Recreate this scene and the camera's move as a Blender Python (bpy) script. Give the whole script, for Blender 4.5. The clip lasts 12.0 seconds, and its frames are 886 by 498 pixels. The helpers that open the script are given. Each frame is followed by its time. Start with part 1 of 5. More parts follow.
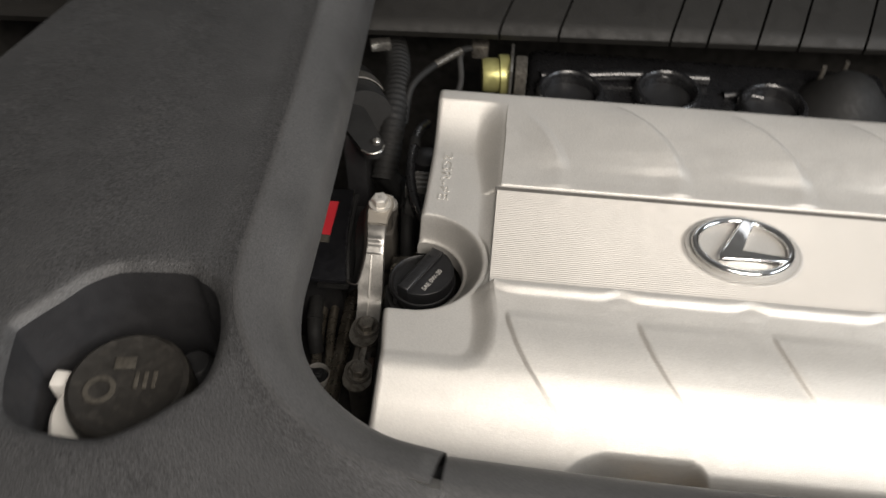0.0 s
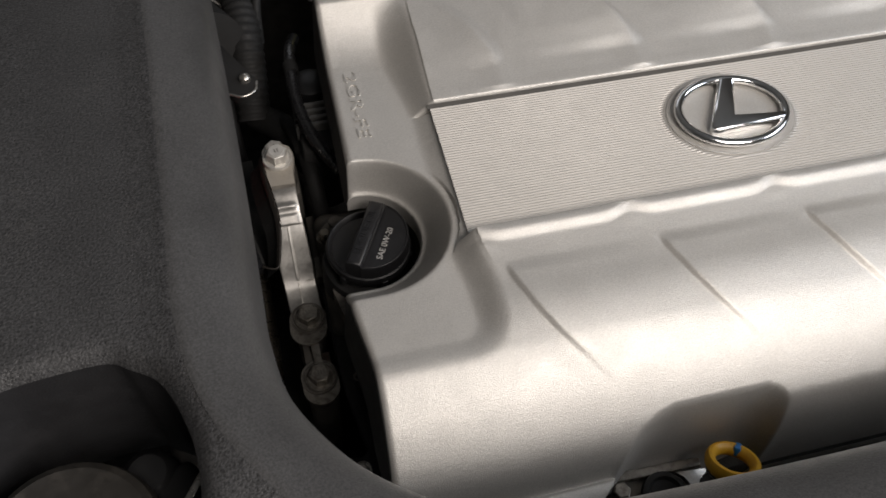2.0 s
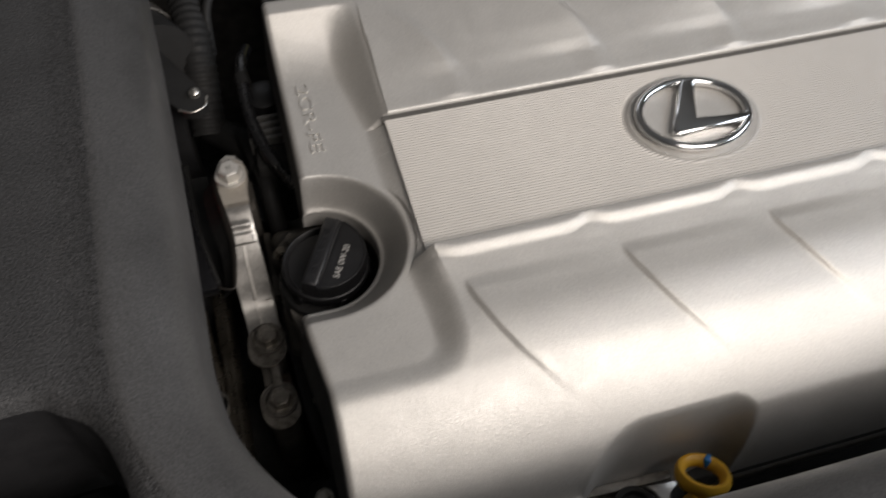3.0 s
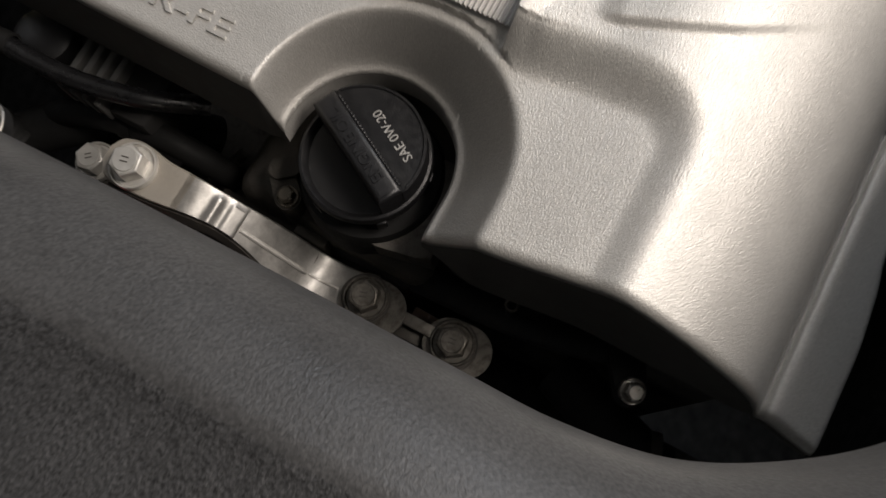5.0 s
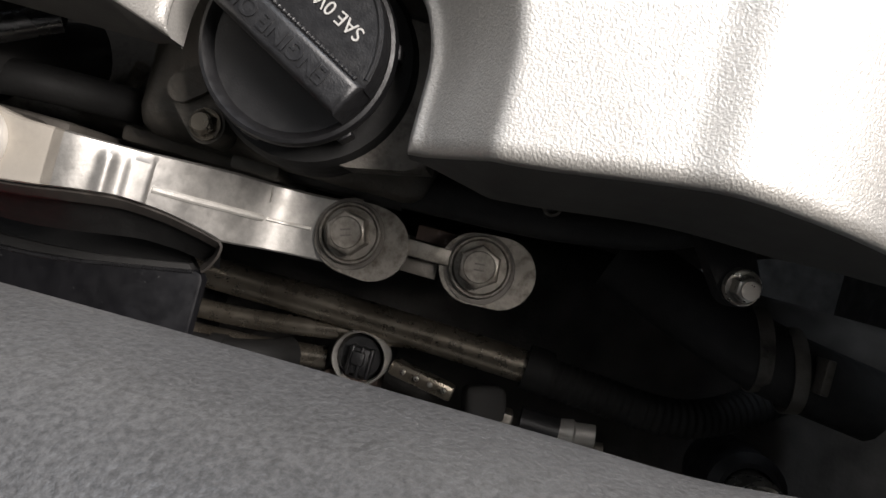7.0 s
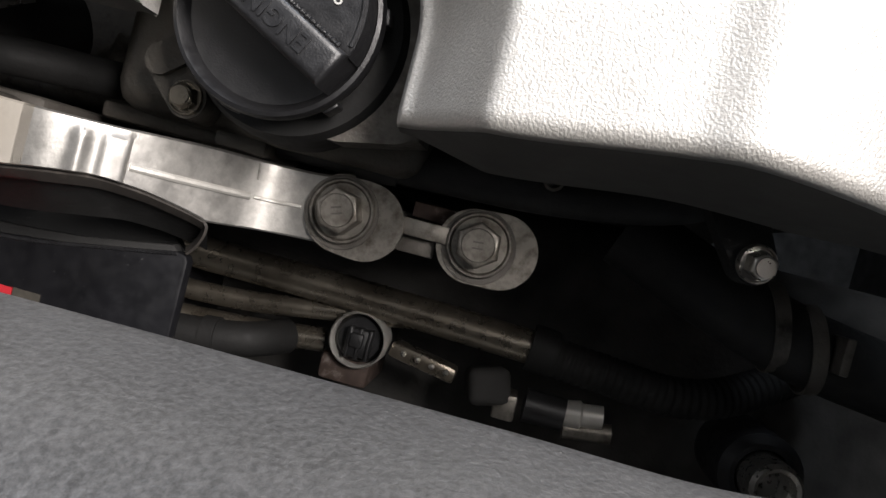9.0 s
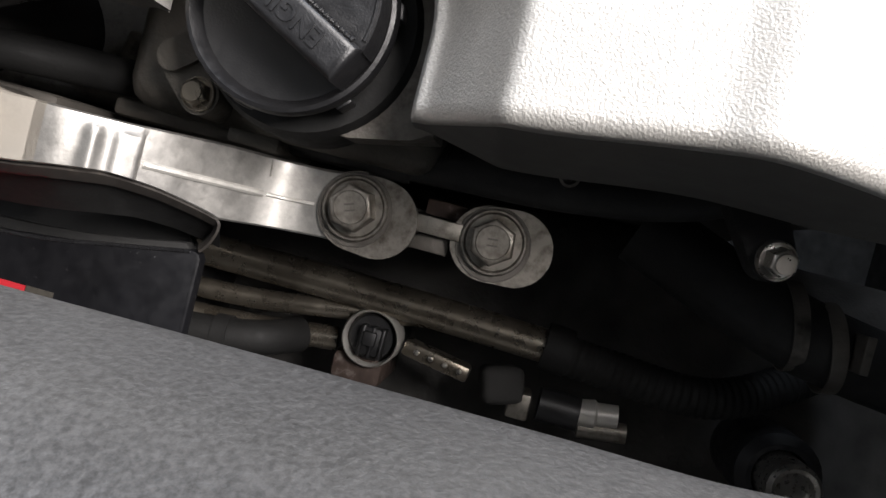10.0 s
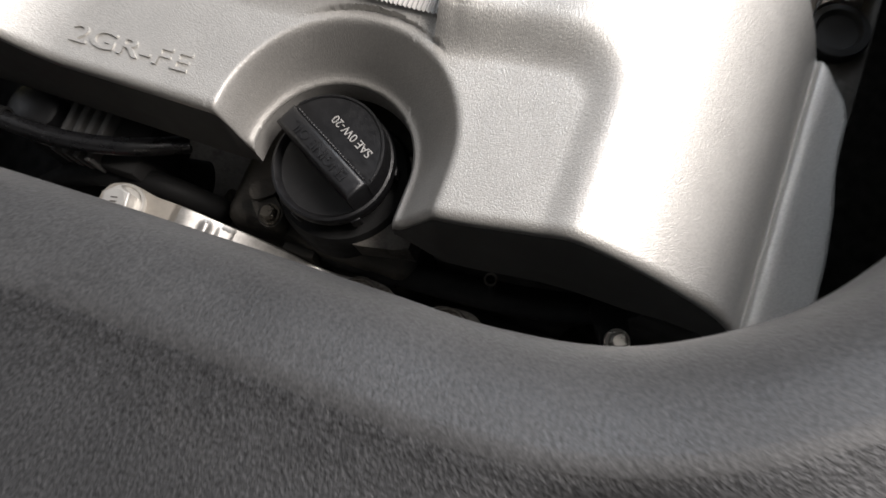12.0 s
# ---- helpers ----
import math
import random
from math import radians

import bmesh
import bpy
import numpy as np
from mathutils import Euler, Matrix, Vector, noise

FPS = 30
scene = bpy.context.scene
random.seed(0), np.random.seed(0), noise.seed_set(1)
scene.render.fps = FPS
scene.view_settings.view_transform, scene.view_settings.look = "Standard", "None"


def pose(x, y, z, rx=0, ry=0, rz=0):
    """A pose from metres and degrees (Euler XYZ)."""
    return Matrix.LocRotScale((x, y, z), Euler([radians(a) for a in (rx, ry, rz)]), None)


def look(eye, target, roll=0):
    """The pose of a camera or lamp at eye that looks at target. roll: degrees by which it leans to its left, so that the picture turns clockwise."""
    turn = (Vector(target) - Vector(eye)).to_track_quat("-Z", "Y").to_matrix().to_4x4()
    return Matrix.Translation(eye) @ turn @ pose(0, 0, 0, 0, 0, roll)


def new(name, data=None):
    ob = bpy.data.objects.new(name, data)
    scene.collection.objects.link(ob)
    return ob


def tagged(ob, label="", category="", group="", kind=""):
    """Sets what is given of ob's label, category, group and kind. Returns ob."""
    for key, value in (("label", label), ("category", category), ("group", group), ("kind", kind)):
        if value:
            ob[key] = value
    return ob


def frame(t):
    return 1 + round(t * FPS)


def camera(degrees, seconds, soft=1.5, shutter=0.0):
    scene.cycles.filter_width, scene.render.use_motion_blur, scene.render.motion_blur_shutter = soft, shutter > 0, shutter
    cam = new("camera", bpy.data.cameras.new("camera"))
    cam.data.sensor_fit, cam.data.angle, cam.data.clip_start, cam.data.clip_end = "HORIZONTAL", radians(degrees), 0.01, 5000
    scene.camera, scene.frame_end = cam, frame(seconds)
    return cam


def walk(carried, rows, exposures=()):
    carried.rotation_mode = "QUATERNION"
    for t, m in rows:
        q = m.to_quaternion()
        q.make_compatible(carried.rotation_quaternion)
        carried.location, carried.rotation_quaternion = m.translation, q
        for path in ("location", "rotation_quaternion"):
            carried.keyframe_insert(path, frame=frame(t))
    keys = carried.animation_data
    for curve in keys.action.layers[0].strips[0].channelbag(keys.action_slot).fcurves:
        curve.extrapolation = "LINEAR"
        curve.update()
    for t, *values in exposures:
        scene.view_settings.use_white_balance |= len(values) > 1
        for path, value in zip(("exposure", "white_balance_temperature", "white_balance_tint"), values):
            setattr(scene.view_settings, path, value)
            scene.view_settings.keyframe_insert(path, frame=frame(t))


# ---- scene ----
cam = camera(56.5, 12.0, soft=1.5, shutter=0.4)
ROWS = [
    (0, (-0.0115, 0.0024, 1.4626), (-0.0411, 0.3285, 1.0847), 1.06),
    (0.5, (-0.1049, 0.1043, 1.4005), (-0.0485, 0.3931, 0.9963), 4.72),
    (1, (-0.1052, 0.1235, 1.3884), (-0.0269, 0.3853, 0.9697), 5.11),
    (1.5, (-0.1031, 0.1221, 1.3849), (-0.0322, 0.3827, 0.9641), 4.20),
    (2, (-0.1031, 0.1307, 1.3860), (-0.0213, 0.3874, 0.9648), 4.66),
    (2.5, (-0.1033, 0.1364, 1.3747), (0.0224, 0.4096, 0.9752), 10.15),
    (3, (-0.0844, 0.1442, 1.3820), (0.0064, 0.3953, 0.9593), 4.71),
    (3.2, (-0.0829, 0.1404, 1.3764), (-0.0170, 0.3866, 0.9462), 1.69),
    (4.8, (-0.1492, 0.3064, 1.2780), (-0.0363, 0.3914, 0.7984), -5.88),
    (5, (-0.1390, 0.3126, 1.2544), (-0.0465, 0.3913, 0.7694), -12.19),
    (5.5, (-0.1271, 0.3171, 1.2245), (-0.0643, 0.3920, 0.7342), -26.29),
    (6, (-0.1117, 0.3279, 1.1958), (-0.0879, 0.3869, 0.6998), -49.33),
    (6.5, (-0.1077, 0.3362, 1.1723), (-0.1026, 0.3817, 0.6744), -67.50),
    (7, (-0.1049, 0.3370, 1.1646), (-0.1047, 0.3781, 0.6663), -74.24),
    (7.5, (-0.1049, 0.3349, 1.1572), (-0.1118, 0.3724, 0.6586), -84.84),
    (9.5, (-0.1026, 0.3343, 1.1504), (-0.1215, 0.3798, 0.6529), -97.79),
    (10, (-0.1039, 0.3353, 1.1492), (-0.1223, 0.3850, 0.6520), -95.50),
    (10.5, (-0.1022, 0.3378, 1.1504), (-0.1179, 0.3921, 0.6536), -91.54),
    (11, (-0.1041, 0.3329, 1.1587), (-0.1186, 0.3914, 0.6623), -89.55),
    (11.5, (-0.1270, 0.3079, 1.2080), (-0.0636, 0.3952, 0.7197), -37.24),
    (12, (-0.1597, 0.2728, 1.2599), (-0.0429, 0.3895, 0.7879), -25.43),
]
walk(cam, [(t, look(eye, target, roll)) for t, eye, target, roll in ROWS],
     exposures=[(0.0, -0.20, 6750, 12), (0.5, -0.37, 6650, 13), (1.0, -0.76, 6600, 14), (3.2, -0.76, 6600, 14), (4.8, -0.78, 6700, 14), (5.0, -0.64, 6750, 14), (5.5, 0.08, 6600, 14), (6.0, 0.34, 6550, 14), (6.5, 0.66, 6500, 14), (7.5, 0.64, 6450, 14), (9.5, 0.86, 6350, 14), (10.5, 0.92, 6300, 14), (11.0, 0.92, 6300, 14), (11.5, 0.58, 6350, 14), (12.0, 0.02, 6400, 14)])

# ---- world and light ----
world = bpy.data.worlds.new("world")
scene.world = world
world.use_nodes = True
world.node_tree.nodes["Background"].inputs[0].default_value = (0.9, 0.95, 1.0, 1)
world.node_tree.nodes["Background"].inputs[1].default_value = 0.05


def area_lamp(name, eye, target, sx, sy, power, colour):
    data = bpy.data.lights.new(name, "AREA")
    data.shape, data.size, data.size_y, data.energy, data.color = "RECTANGLE", sx, sy, power, colour
    ob = new(name, data)
    ob.matrix_world = look(eye, target)
    return ob


area_lamp("garage_lamp", (0.40, -0.28, 1.92), (0.10, 0.36, 1.0), 0.70, 0.50, 22.5, (1.0, 0.95, 0.88))
# unseen source, added behind the engine for highlights on the glossy manifold
area_lamp("rear_lamp", (0.4, 2.7, 2.45), (0.1, 0.5, 1.0), 1.8, 0.45, 4.5, (0.90, 0.95, 1.0))
# added bluish fill from the right, no known lamp, to lift panel rim and darks
area_lamp("ceiling_lamp", (1.9, 0.12, 2.3), (0.0, 0.36, 1.0), 1.2, 0.6, 26.0, (0.80, 0.90, 1.0))


# ---- materials ----
def node_material(name, base, rough, metal=0.0, spec=0.5):
    m = bpy.data.materials.new(name)
    m.use_nodes = True
    b = m.node_tree.nodes["Principled BSDF"]
    b.inputs["Base Color"].default_value = (*base, 1)
    b.inputs["Roughness"].default_value = rough
    b.inputs["Metallic"].default_value = metal
    b.inputs["Specular IOR Level"].default_value = spec
    return m, m.node_tree, b


def coords(nt):
    return nt.nodes.new("ShaderNodeTexCoord").outputs["Object"]


def noise_node(nt, scale, detail=3.0, rough=0.55):
    n = nt.nodes.new("ShaderNodeTexNoise")
    n.inputs["Scale"].default_value = scale
    n.inputs["Detail"].default_value = detail
    n.inputs["Roughness"].default_value = rough
    nt.links.new(coords(nt), n.inputs["Vector"])
    return n.outputs["Fac"]


def ramp_node(nt, fac, stops):
    r = nt.nodes.new("ShaderNodeValToRGB")
    while len(r.color_ramp.elements) < len(stops):
        r.color_ramp.elements.new(0.5)
    for e, (p, c) in zip(r.color_ramp.elements, stops):
        e.position, e.color = p, (*c, 1) if len(c) == 3 else c
    nt.links.new(fac, r.inputs["Fac"])
    return r.outputs["Color"]


def bump_node(nt, height, dist, strength=1.0, below=None):
    b = nt.nodes.new("ShaderNodeBump")
    b.inputs["Distance"].default_value = dist
    b.inputs["Strength"].default_value = strength
    nt.links.new(height, b.inputs["Height"])
    if below is not None:
        nt.links.new(below, b.inputs["Normal"])
    return b.outputs["Normal"]


def surface(name, base, rough, metal=0.0, spec=0.5, vary=0.15, vscale=30.0, grain=0.0, gscale=900.0, rvary=0.1,
            dirt=None, dscale=25.0, dlow=0.55, dhigh=0.72, grain2=0.0, g2scale=300.0, speck=0.0, sscale=1400.0):
    """Base colour varied at a large scale, roughness at a middle one, fine relief, and dirt in patches."""
    m, nt, b = node_material(name, base, rough, metal, spec)
    lo, hi = [tuple(min(1, c * f) for c in base) for f in (1 - vary, 1 + vary)]
    col = ramp_node(nt, noise_node(nt, vscale, 5), [(0.3, lo), (0.7, hi)])
    if dirt is not None:
        mix = nt.nodes.new("ShaderNodeMix")
        mix.data_type = "RGBA"
        mask = ramp_node(nt, noise_node(nt, dscale, 8, 0.65), [(dlow, (0, 0, 0)), (dhigh, (1, 1, 1))])
        nt.links.new(mask, mix.inputs["Factor"])
        nt.links.new(col, mix.inputs["A"])
        mix.inputs["B"].default_value = (*dirt, 1)
        col = mix.outputs["Result"]
    if speck:
        mix = nt.nodes.new("ShaderNodeMix")
        mix.data_type, mix.blend_type = "RGBA", "MULTIPLY"
        mix.inputs["Factor"].default_value = 1.0
        nt.links.new(col, mix.inputs["A"])
        nt.links.new(ramp_node(nt, noise_node(nt, sscale, 3, 0.7), [(0.35, (1 - speck,) * 3), (0.65, (1 + speck,) * 3)]), mix.inputs["B"])
        col = mix.outputs["Result"]
    nt.links.new(col, b.inputs["Base Color"])
    r = ramp_node(nt, noise_node(nt, vscale * 4, 4), [(0.3, (max(0.02, rough - rvary),) * 3), (0.7, (min(1, rough + rvary),) * 3)])
    nt.links.new(r, b.inputs["Roughness"])
    normal = None
    if grain2:
        normal = bump_node(nt, noise_node(nt, g2scale, 2), grain2)
    if grain:
        normal = bump_node(nt, noise_node(nt, gscale, 2), grain, 1.0, normal)
    if normal is not None:
        nt.links.new(normal, b.inputs["Normal"])
    return m


SILVER = surface("silver_paint", (0.60, 0.58, 0.545), 0.46, 0.55, 0.5, vary=0.03, vscale=20, grain=0.00026, gscale=1700, rvary=0.05, speck=0.09, sscale=1100)
# dark tone that holds the shade of the cover's side walls and band gap
SHADESIDE = surface("shaded_side", (0.105, 0.100, 0.093), 0.75, 0, 0.25, vary=0.12, vscale=40, grain=0.00012, gscale=1500)
BAND = surface("ribbed_silver", (0.45, 0.432, 0.405), 0.52, 0.42, 0.5, vary=0.03, vscale=20, rvary=0.04)
PLASTIC = surface("textured_grey_plastic", (0.042, 0.042, 0.043), 0.52, 0, 0.55, vary=0.17, vscale=14, grain=0.00040, gscale=1050, grain2=0.00010, g2scale=600, speck=0.62, sscale=1000,
                  rvary=0.07, dirt=(0.068, 0.066, 0.064), dscale=30, dlow=0.6, dhigh=0.85)
RIMPLASTIC = surface("fine_grey_plastic", (0.055, 0.0545, 0.0545), 0.47, 0, 0.5, vary=0.17, vscale=14, grain=0.00017, gscale=1000, grain2=0.00003, g2scale=430, speck=0.34, sscale=1100,
                  rvary=0.07, dirt=(0.068, 0.066, 0.064), dscale=30, dlow=0.6, dhigh=0.85)
BLACK = surface("black_plastic", (0.019, 0.019, 0.020), 0.42, 0, 0.5, vary=0.2, vscale=60, grain=0.00006, gscale=1500,
                dirt=(0.05, 0.048, 0.045), dscale=60, dlow=0.62, dhigh=0.95)
CAPMAT = surface("black_cap_plastic", (0.011, 0.011, 0.012), 0.42, 0, 0.5, vary=0.15, vscale=90, grain=0.00008, gscale=1800,
                 dirt=(0.05, 0.05, 0.05), dscale=120, dlow=0.62, dhigh=1.0)
DARKRUBBER = surface("matt_black_rubber", (0.015, 0.0148, 0.0145), 0.68, 0, 0.35, vary=0.2, vscale=60, grain=0.0001, gscale=900)
RUBBER = surface("black_rubber", (0.042, 0.041, 0.040), 0.8, 0, 0.22, vary=0.2, vscale=60, grain=0.0001, gscale=900)
CAPDIRT = surface("dirty_cap", (0.018, 0.0165, 0.0145), 0.6, 0, 0.35, vary=0.25, vscale=50, dirt=(0.042, 0.038, 0.033), dscale=140, dlow=0.5, dhigh=0.8)
MARK = surface("worn_mark", (0.050, 0.045, 0.037), 0.65, 0, 0.3, vary=0.3, vscale=300)
SPECKED = surface("specked_black", (0.006, 0.006, 0.007), 0.40, 0, 0.25, vary=0.3, vscale=50, dirt=(0.09, 0.09, 0.09), dscale=700, dlow=0.67, dhigh=0.76)
STEEL = surface("zinc_steel", (0.55, 0.53, 0.49), 0.32, 0.9, 0.5, vary=0.15, vscale=120, grain=0.00005, gscale=900,
                dirt=(0.22, 0.20, 0.17), dscale=160, dlow=0.55, dhigh=0.8)
DULLSTEEL = surface("dull_steel", (0.25, 0.232, 0.205), 0.45, 0.75, 0.5, vary=0.2, vscale=90, grain=0.00006, gscale=900,
                    dirt=(0.075, 0.062, 0.047), dscale=230, dlow=0.44, dhigh=0.72)
ALU = surface("machined_aluminium", (0.46, 0.445, 0.42), 0.42, 0.82, 0.5, vary=0.10, vscale=40, grain=0.00004, gscale=900, rvary=0.10,
              dirt=(0.34, 0.325, 0.30), dscale=28, dlow=0.48, dhigh=0.75, speck=0.10, sscale=500)
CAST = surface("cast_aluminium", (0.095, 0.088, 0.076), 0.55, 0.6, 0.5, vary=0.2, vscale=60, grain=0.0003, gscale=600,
               dirt=(0.12, 0.105, 0.09), dscale=60, dlow=0.48, dhigh=0.7)
# brighter copy of the cast metal, with the rib's highlight in its colour
RIBCAST = surface("bright_rib_cast", (0.36, 0.34, 0.30), 0.5, 0.5, 0.5, vary=0.15, vscale=90, grain=0.0002, gscale=900, dirt=(0.05, 0.045, 0.04), dscale=70, dlow=0.5, dhigh=0.75)
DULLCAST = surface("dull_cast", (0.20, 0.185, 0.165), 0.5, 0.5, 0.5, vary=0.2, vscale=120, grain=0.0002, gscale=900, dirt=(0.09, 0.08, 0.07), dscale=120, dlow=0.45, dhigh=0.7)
DARKMETAL = surface("grimy_metal", (0.11, 0.10, 0.088), 0.5, 0.4, 0.5, vary=0.35, vscale=60, grain=0.0003, gscale=400,
                    dirt=(0.02, 0.018, 0.016), dscale=50)
# mottled dark tone that stands for the shade down in the bay
BAYSHADE = surface("bay_shade_metal", (0.065, 0.062, 0.058), 0.7, 0.1, 0.3, vary=0.4, vscale=60, grain=0.0004, gscale=300, dirt=(0.085, 0.076, 0.062), dscale=45, dlow=0.6, dhigh=0.85)
PIPEMAT = surface("oily_pipe", (0.27, 0.24, 0.195), 0.30, 0.8, 0.5, vary=0.25, vscale=40, dirt=(0.15, 0.125, 0.095), dscale=45, dlow=0.42, dhigh=0.75)
ZINC = surface("light_zinc", (0.62, 0.60, 0.56), 0.38, 0.45, 0.5, vary=0.12, vscale=150, grain=0.00004, gscale=900, dirt=(0.26, 0.23, 0.19), dscale=160, dlow=0.6, dhigh=0.85)
RUSTY = surface("rusty_steel", (0.085, 0.060, 0.050), 0.75, 0.3, 0.4, vary=0.4, vscale=200, dirt=(0.25, 0.22, 0.2), dscale=200)
GREYFIN = surface("grey_plastic", (0.15, 0.147, 0.14), 0.45, 0, 0.5, vary=0.15, vscale=90, dirt=(0.06, 0.057, 0.054), dscale=90, dlow=0.55, dhigh=0.8)
BEIGE = surface("beige_zinc", (0.42, 0.385, 0.335), 0.5, 0.35, 0.5, vary=0.06, vscale=60, grain=0.00003, gscale=900, dirt=(0.33, 0.30, 0.26), dscale=60, dlow=0.55, dhigh=0.85)
CHROME = surface("chrome", (0.84, 0.84, 0.84), 0.12, 1.0, 0.5, vary=0.02, rvary=0.03)
YELLOW = surface("yellow_plastic", (0.62, 0.33, 0.02), 0.45, 0, 0.5, vary=0.08, vscale=150, dirt=(0.25, 0.13, 0.02), dscale=250, dlow=0.6, dhigh=0.85)
BLUE = surface("blue_paint", (0.02, 0.16, 0.42), 0.45, 0, 0.5)
RED = surface("red_label", (0.42, 0.02, 0.028), 0.5, 0, 0.5, vary=0.06)
WHITE = surface("white_plastic", (0.72, 0.70, 0.66), 0.45, 0, 0.5, vary=0.08)
PRINT = surface("white_print", (0.42, 0.41, 0.39), 0.6, 0, 0.4, vary=0.1, vscale=900)
OLIVE = surface("yellow_zinc", (0.50, 0.48, 0.20), 0.38, 0.6, 0.5, vary=0.15, vscale=60)
GLOSSBLACK = surface("glossy_black", (0.012, 0.012, 0.013), 0.30, 0, 0.85, vary=0.2, vscale=40, dirt=(0.04, 0.04, 0.04), dscale=50, dlow=0.6, dhigh=0.9)
COWLMAT = surface("cowl_plastic", (0.0135, 0.0125, 0.011), 0.62, 0, 0.4, vary=0.12, vscale=20, grain=0.0003, gscale=500)
CONCRETE = surface("concrete", (0.28, 0.275, 0.26), 0.8, 0, 0.3, vary=0.2, vscale=3)
PLASTER = surface("wall_plaster", (0.60, 0.585, 0.56), 0.8, 0, 0.3, vary=0.08, vscale=3)


# ---- mesh helpers ----
def link_mesh(name, mesh, material, parent=None, label="", smooth=35.0):
    if material is not None:
        mesh.materials.append(material)
    if smooth is not None:
        mesh.shade_auto_smooth(angle=radians(smooth)) if hasattr(mesh, "shade_auto_smooth") else None
        for p in mesh.polygons:
            p.use_smooth = True
        mesh.set_sharp_from_angle(angle=radians(smooth))
    ob = new(name, mesh)
    if parent is not None:
        ob.parent = parent
    if label:
        ob["label"] = label
    return ob


def part(name, bm, material, parent=None, label="", smooth=35.0):
    mesh = bpy.data.meshes.new(name)
    bmesh.ops.recalc_face_normals(bm, faces=bm.faces)
    bm.to_mesh(mesh)
    bm.free()
    return link_mesh(name, mesh, material, parent, label, smooth)


def raw(name, verts, faces, material, parent=None, label="", smooth=35.0):
    mesh = bpy.data.meshes.new(name)
    mesh.from_pydata([tuple(map(float, v)) for v in verts], [], [tuple(map(int, f)) for f in faces])
    mesh.update()
    return link_mesh(name, mesh, material, parent, label, smooth)


def empty(name, label, category, at=(0, 0, 0), group="", kind=""):
    ob = new(name)
    ob.empty_display_size = 0.01
    ob.location = at
    ob["base"] = 0
    del ob["base"]
    return tagged(ob, label, category, group, kind)


def box(x0, x1, y0, y1, z0, z1, bevel=0.0, seg=2, bm=None):
    own = bm or bmesh.new()
    v = [own.verts.new((x, y, z)) for x in (x0, x1) for y in (y0, y1) for z in (z0, z1)]
    fs = [own.faces.new([v[i] for i in q]) for q in ((0, 1, 3, 2), (4, 6, 7, 5), (0, 4, 5, 1), (2, 3, 7, 6), (0, 2, 6, 4), (1, 5, 7, 3))]
    if bevel:
        es = list({e for f in fs for e in f.edges})
        bmesh.ops.bevel(own, geom=es, offset=bevel, segments=seg, affect="EDGES", profile=0.5)
    return own


def lathe(profile, n=32, m=None, bm=None, closed=True):
    """Turn (radius, height) pairs round z. m: a pose for the result."""
    own = bm or bmesh.new()
    rings = []
    for r, z in profile:
        if r < 1e-6:
            rings.append([own.verts.new((0, 0, z))])
        else:
            rings.append([own.verts.new((r * math.cos(2 * math.pi * i / n), r * math.sin(2 * math.pi * i / n), z)) for i in range(n)])
    for a, b in zip(rings, rings[1:]):
        for i in range(n):
            j = (i + 1) % n
            q = [a[i % len(a)], a[j % len(a)], b[j % len(b)], b[i % len(b)]]
            q = list(dict.fromkeys(q))
            if len(q) > 2:
                own.faces.new(q)
    if m is not None:
        bmesh.ops.transform(own, matrix=m, verts=[v for ring in rings for v in ring])
    return own


def prism(outline, z0, z1, bevel=0.0, seg=2, bm=None):
    """A plate from an outline (x, y), between two heights; bevel rounds the upper rim."""
    own = bm or bmesh.new()
    lo = [own.verts.new((x, y, z0)) for x, y in outline]
    hi = [own.verts.new((x, y, z1)) for x, y in outline]
    n = len(outline)
    own.faces.new(lo[::-1])
    top = own.faces.new(hi)
    for i in range(n):
        own.faces.new([lo[i], lo[(i + 1) % n], hi[(i + 1) % n], hi[i]])
    if bevel:
        bmesh.ops.bevel(own, geom=list(top.edges), offset=bevel, segments=seg, affect="EDGES", profile=0.5)
    return own


def spline(points, per=8):
    """A smooth line through the points."""
    p = [Vector(q) for q in points]
    p = [2 * p[0] - p[1], *p, 2 * p[-1] - p[-2]]
    out = []
    for a, b, c, d in zip(p, p[1:], p[2:], p[3:]):
        for k in range(per):
            t = k / per
            out.append(0.5 * (2 * b + (c - a) * t + (2 * a - 5 * b + 4 * c - d) * t * t + (3 * b - a - 3 * c + d) * t ** 3))
    return out + [p[-2]]


def tube(points, radius, n=14, per=8, wave=0.0, pitch=0.006, bm=None, smooth=True):
    """A round pipe along the points; wave makes a corrugated one."""
    own = bm or bmesh.new()
    line = spline(points, per) if smooth else [Vector(q) for q in points]
    if wave:
        length = sum((b - a).length for a, b in zip(line, line[1:]))
        line = spline(points, max(per, int(length / pitch * 6 / max(1, len(points) - 1))))
    up, rings, run = Vector((0.31, 0.2, 0.93)), [], 0.0
    for i, c in enumerate(line):
        d = (line[min(i + 1, len(line) - 1)] - line[max(i - 1, 0)]).normalized()
        if i:
            run += (c - line[i - 1]).length
        side = d.cross(up).normalized()
        up = side.cross(d).normalized()
        r = radius + wave * math.sin(2 * math.pi * run / pitch)
        rings.append([own.verts.new(c + r * (math.cos(2 * math.pi * k / n) * side + math.sin(2 * math.pi * k / n) * up)) for k in range(n)])
    for a, b in zip(rings, rings[1:]):
        for k in range(n):
            own.faces.new([a[k], a[(k + 1) % n], b[(k + 1) % n], b[k]])
    own.faces.new(rings[0][::-1])
    own.faces.new(rings[-1])
    return own


def moved(bm, m):
    bmesh.ops.transform(bm, matrix=m, verts=bm.verts)
    return bm


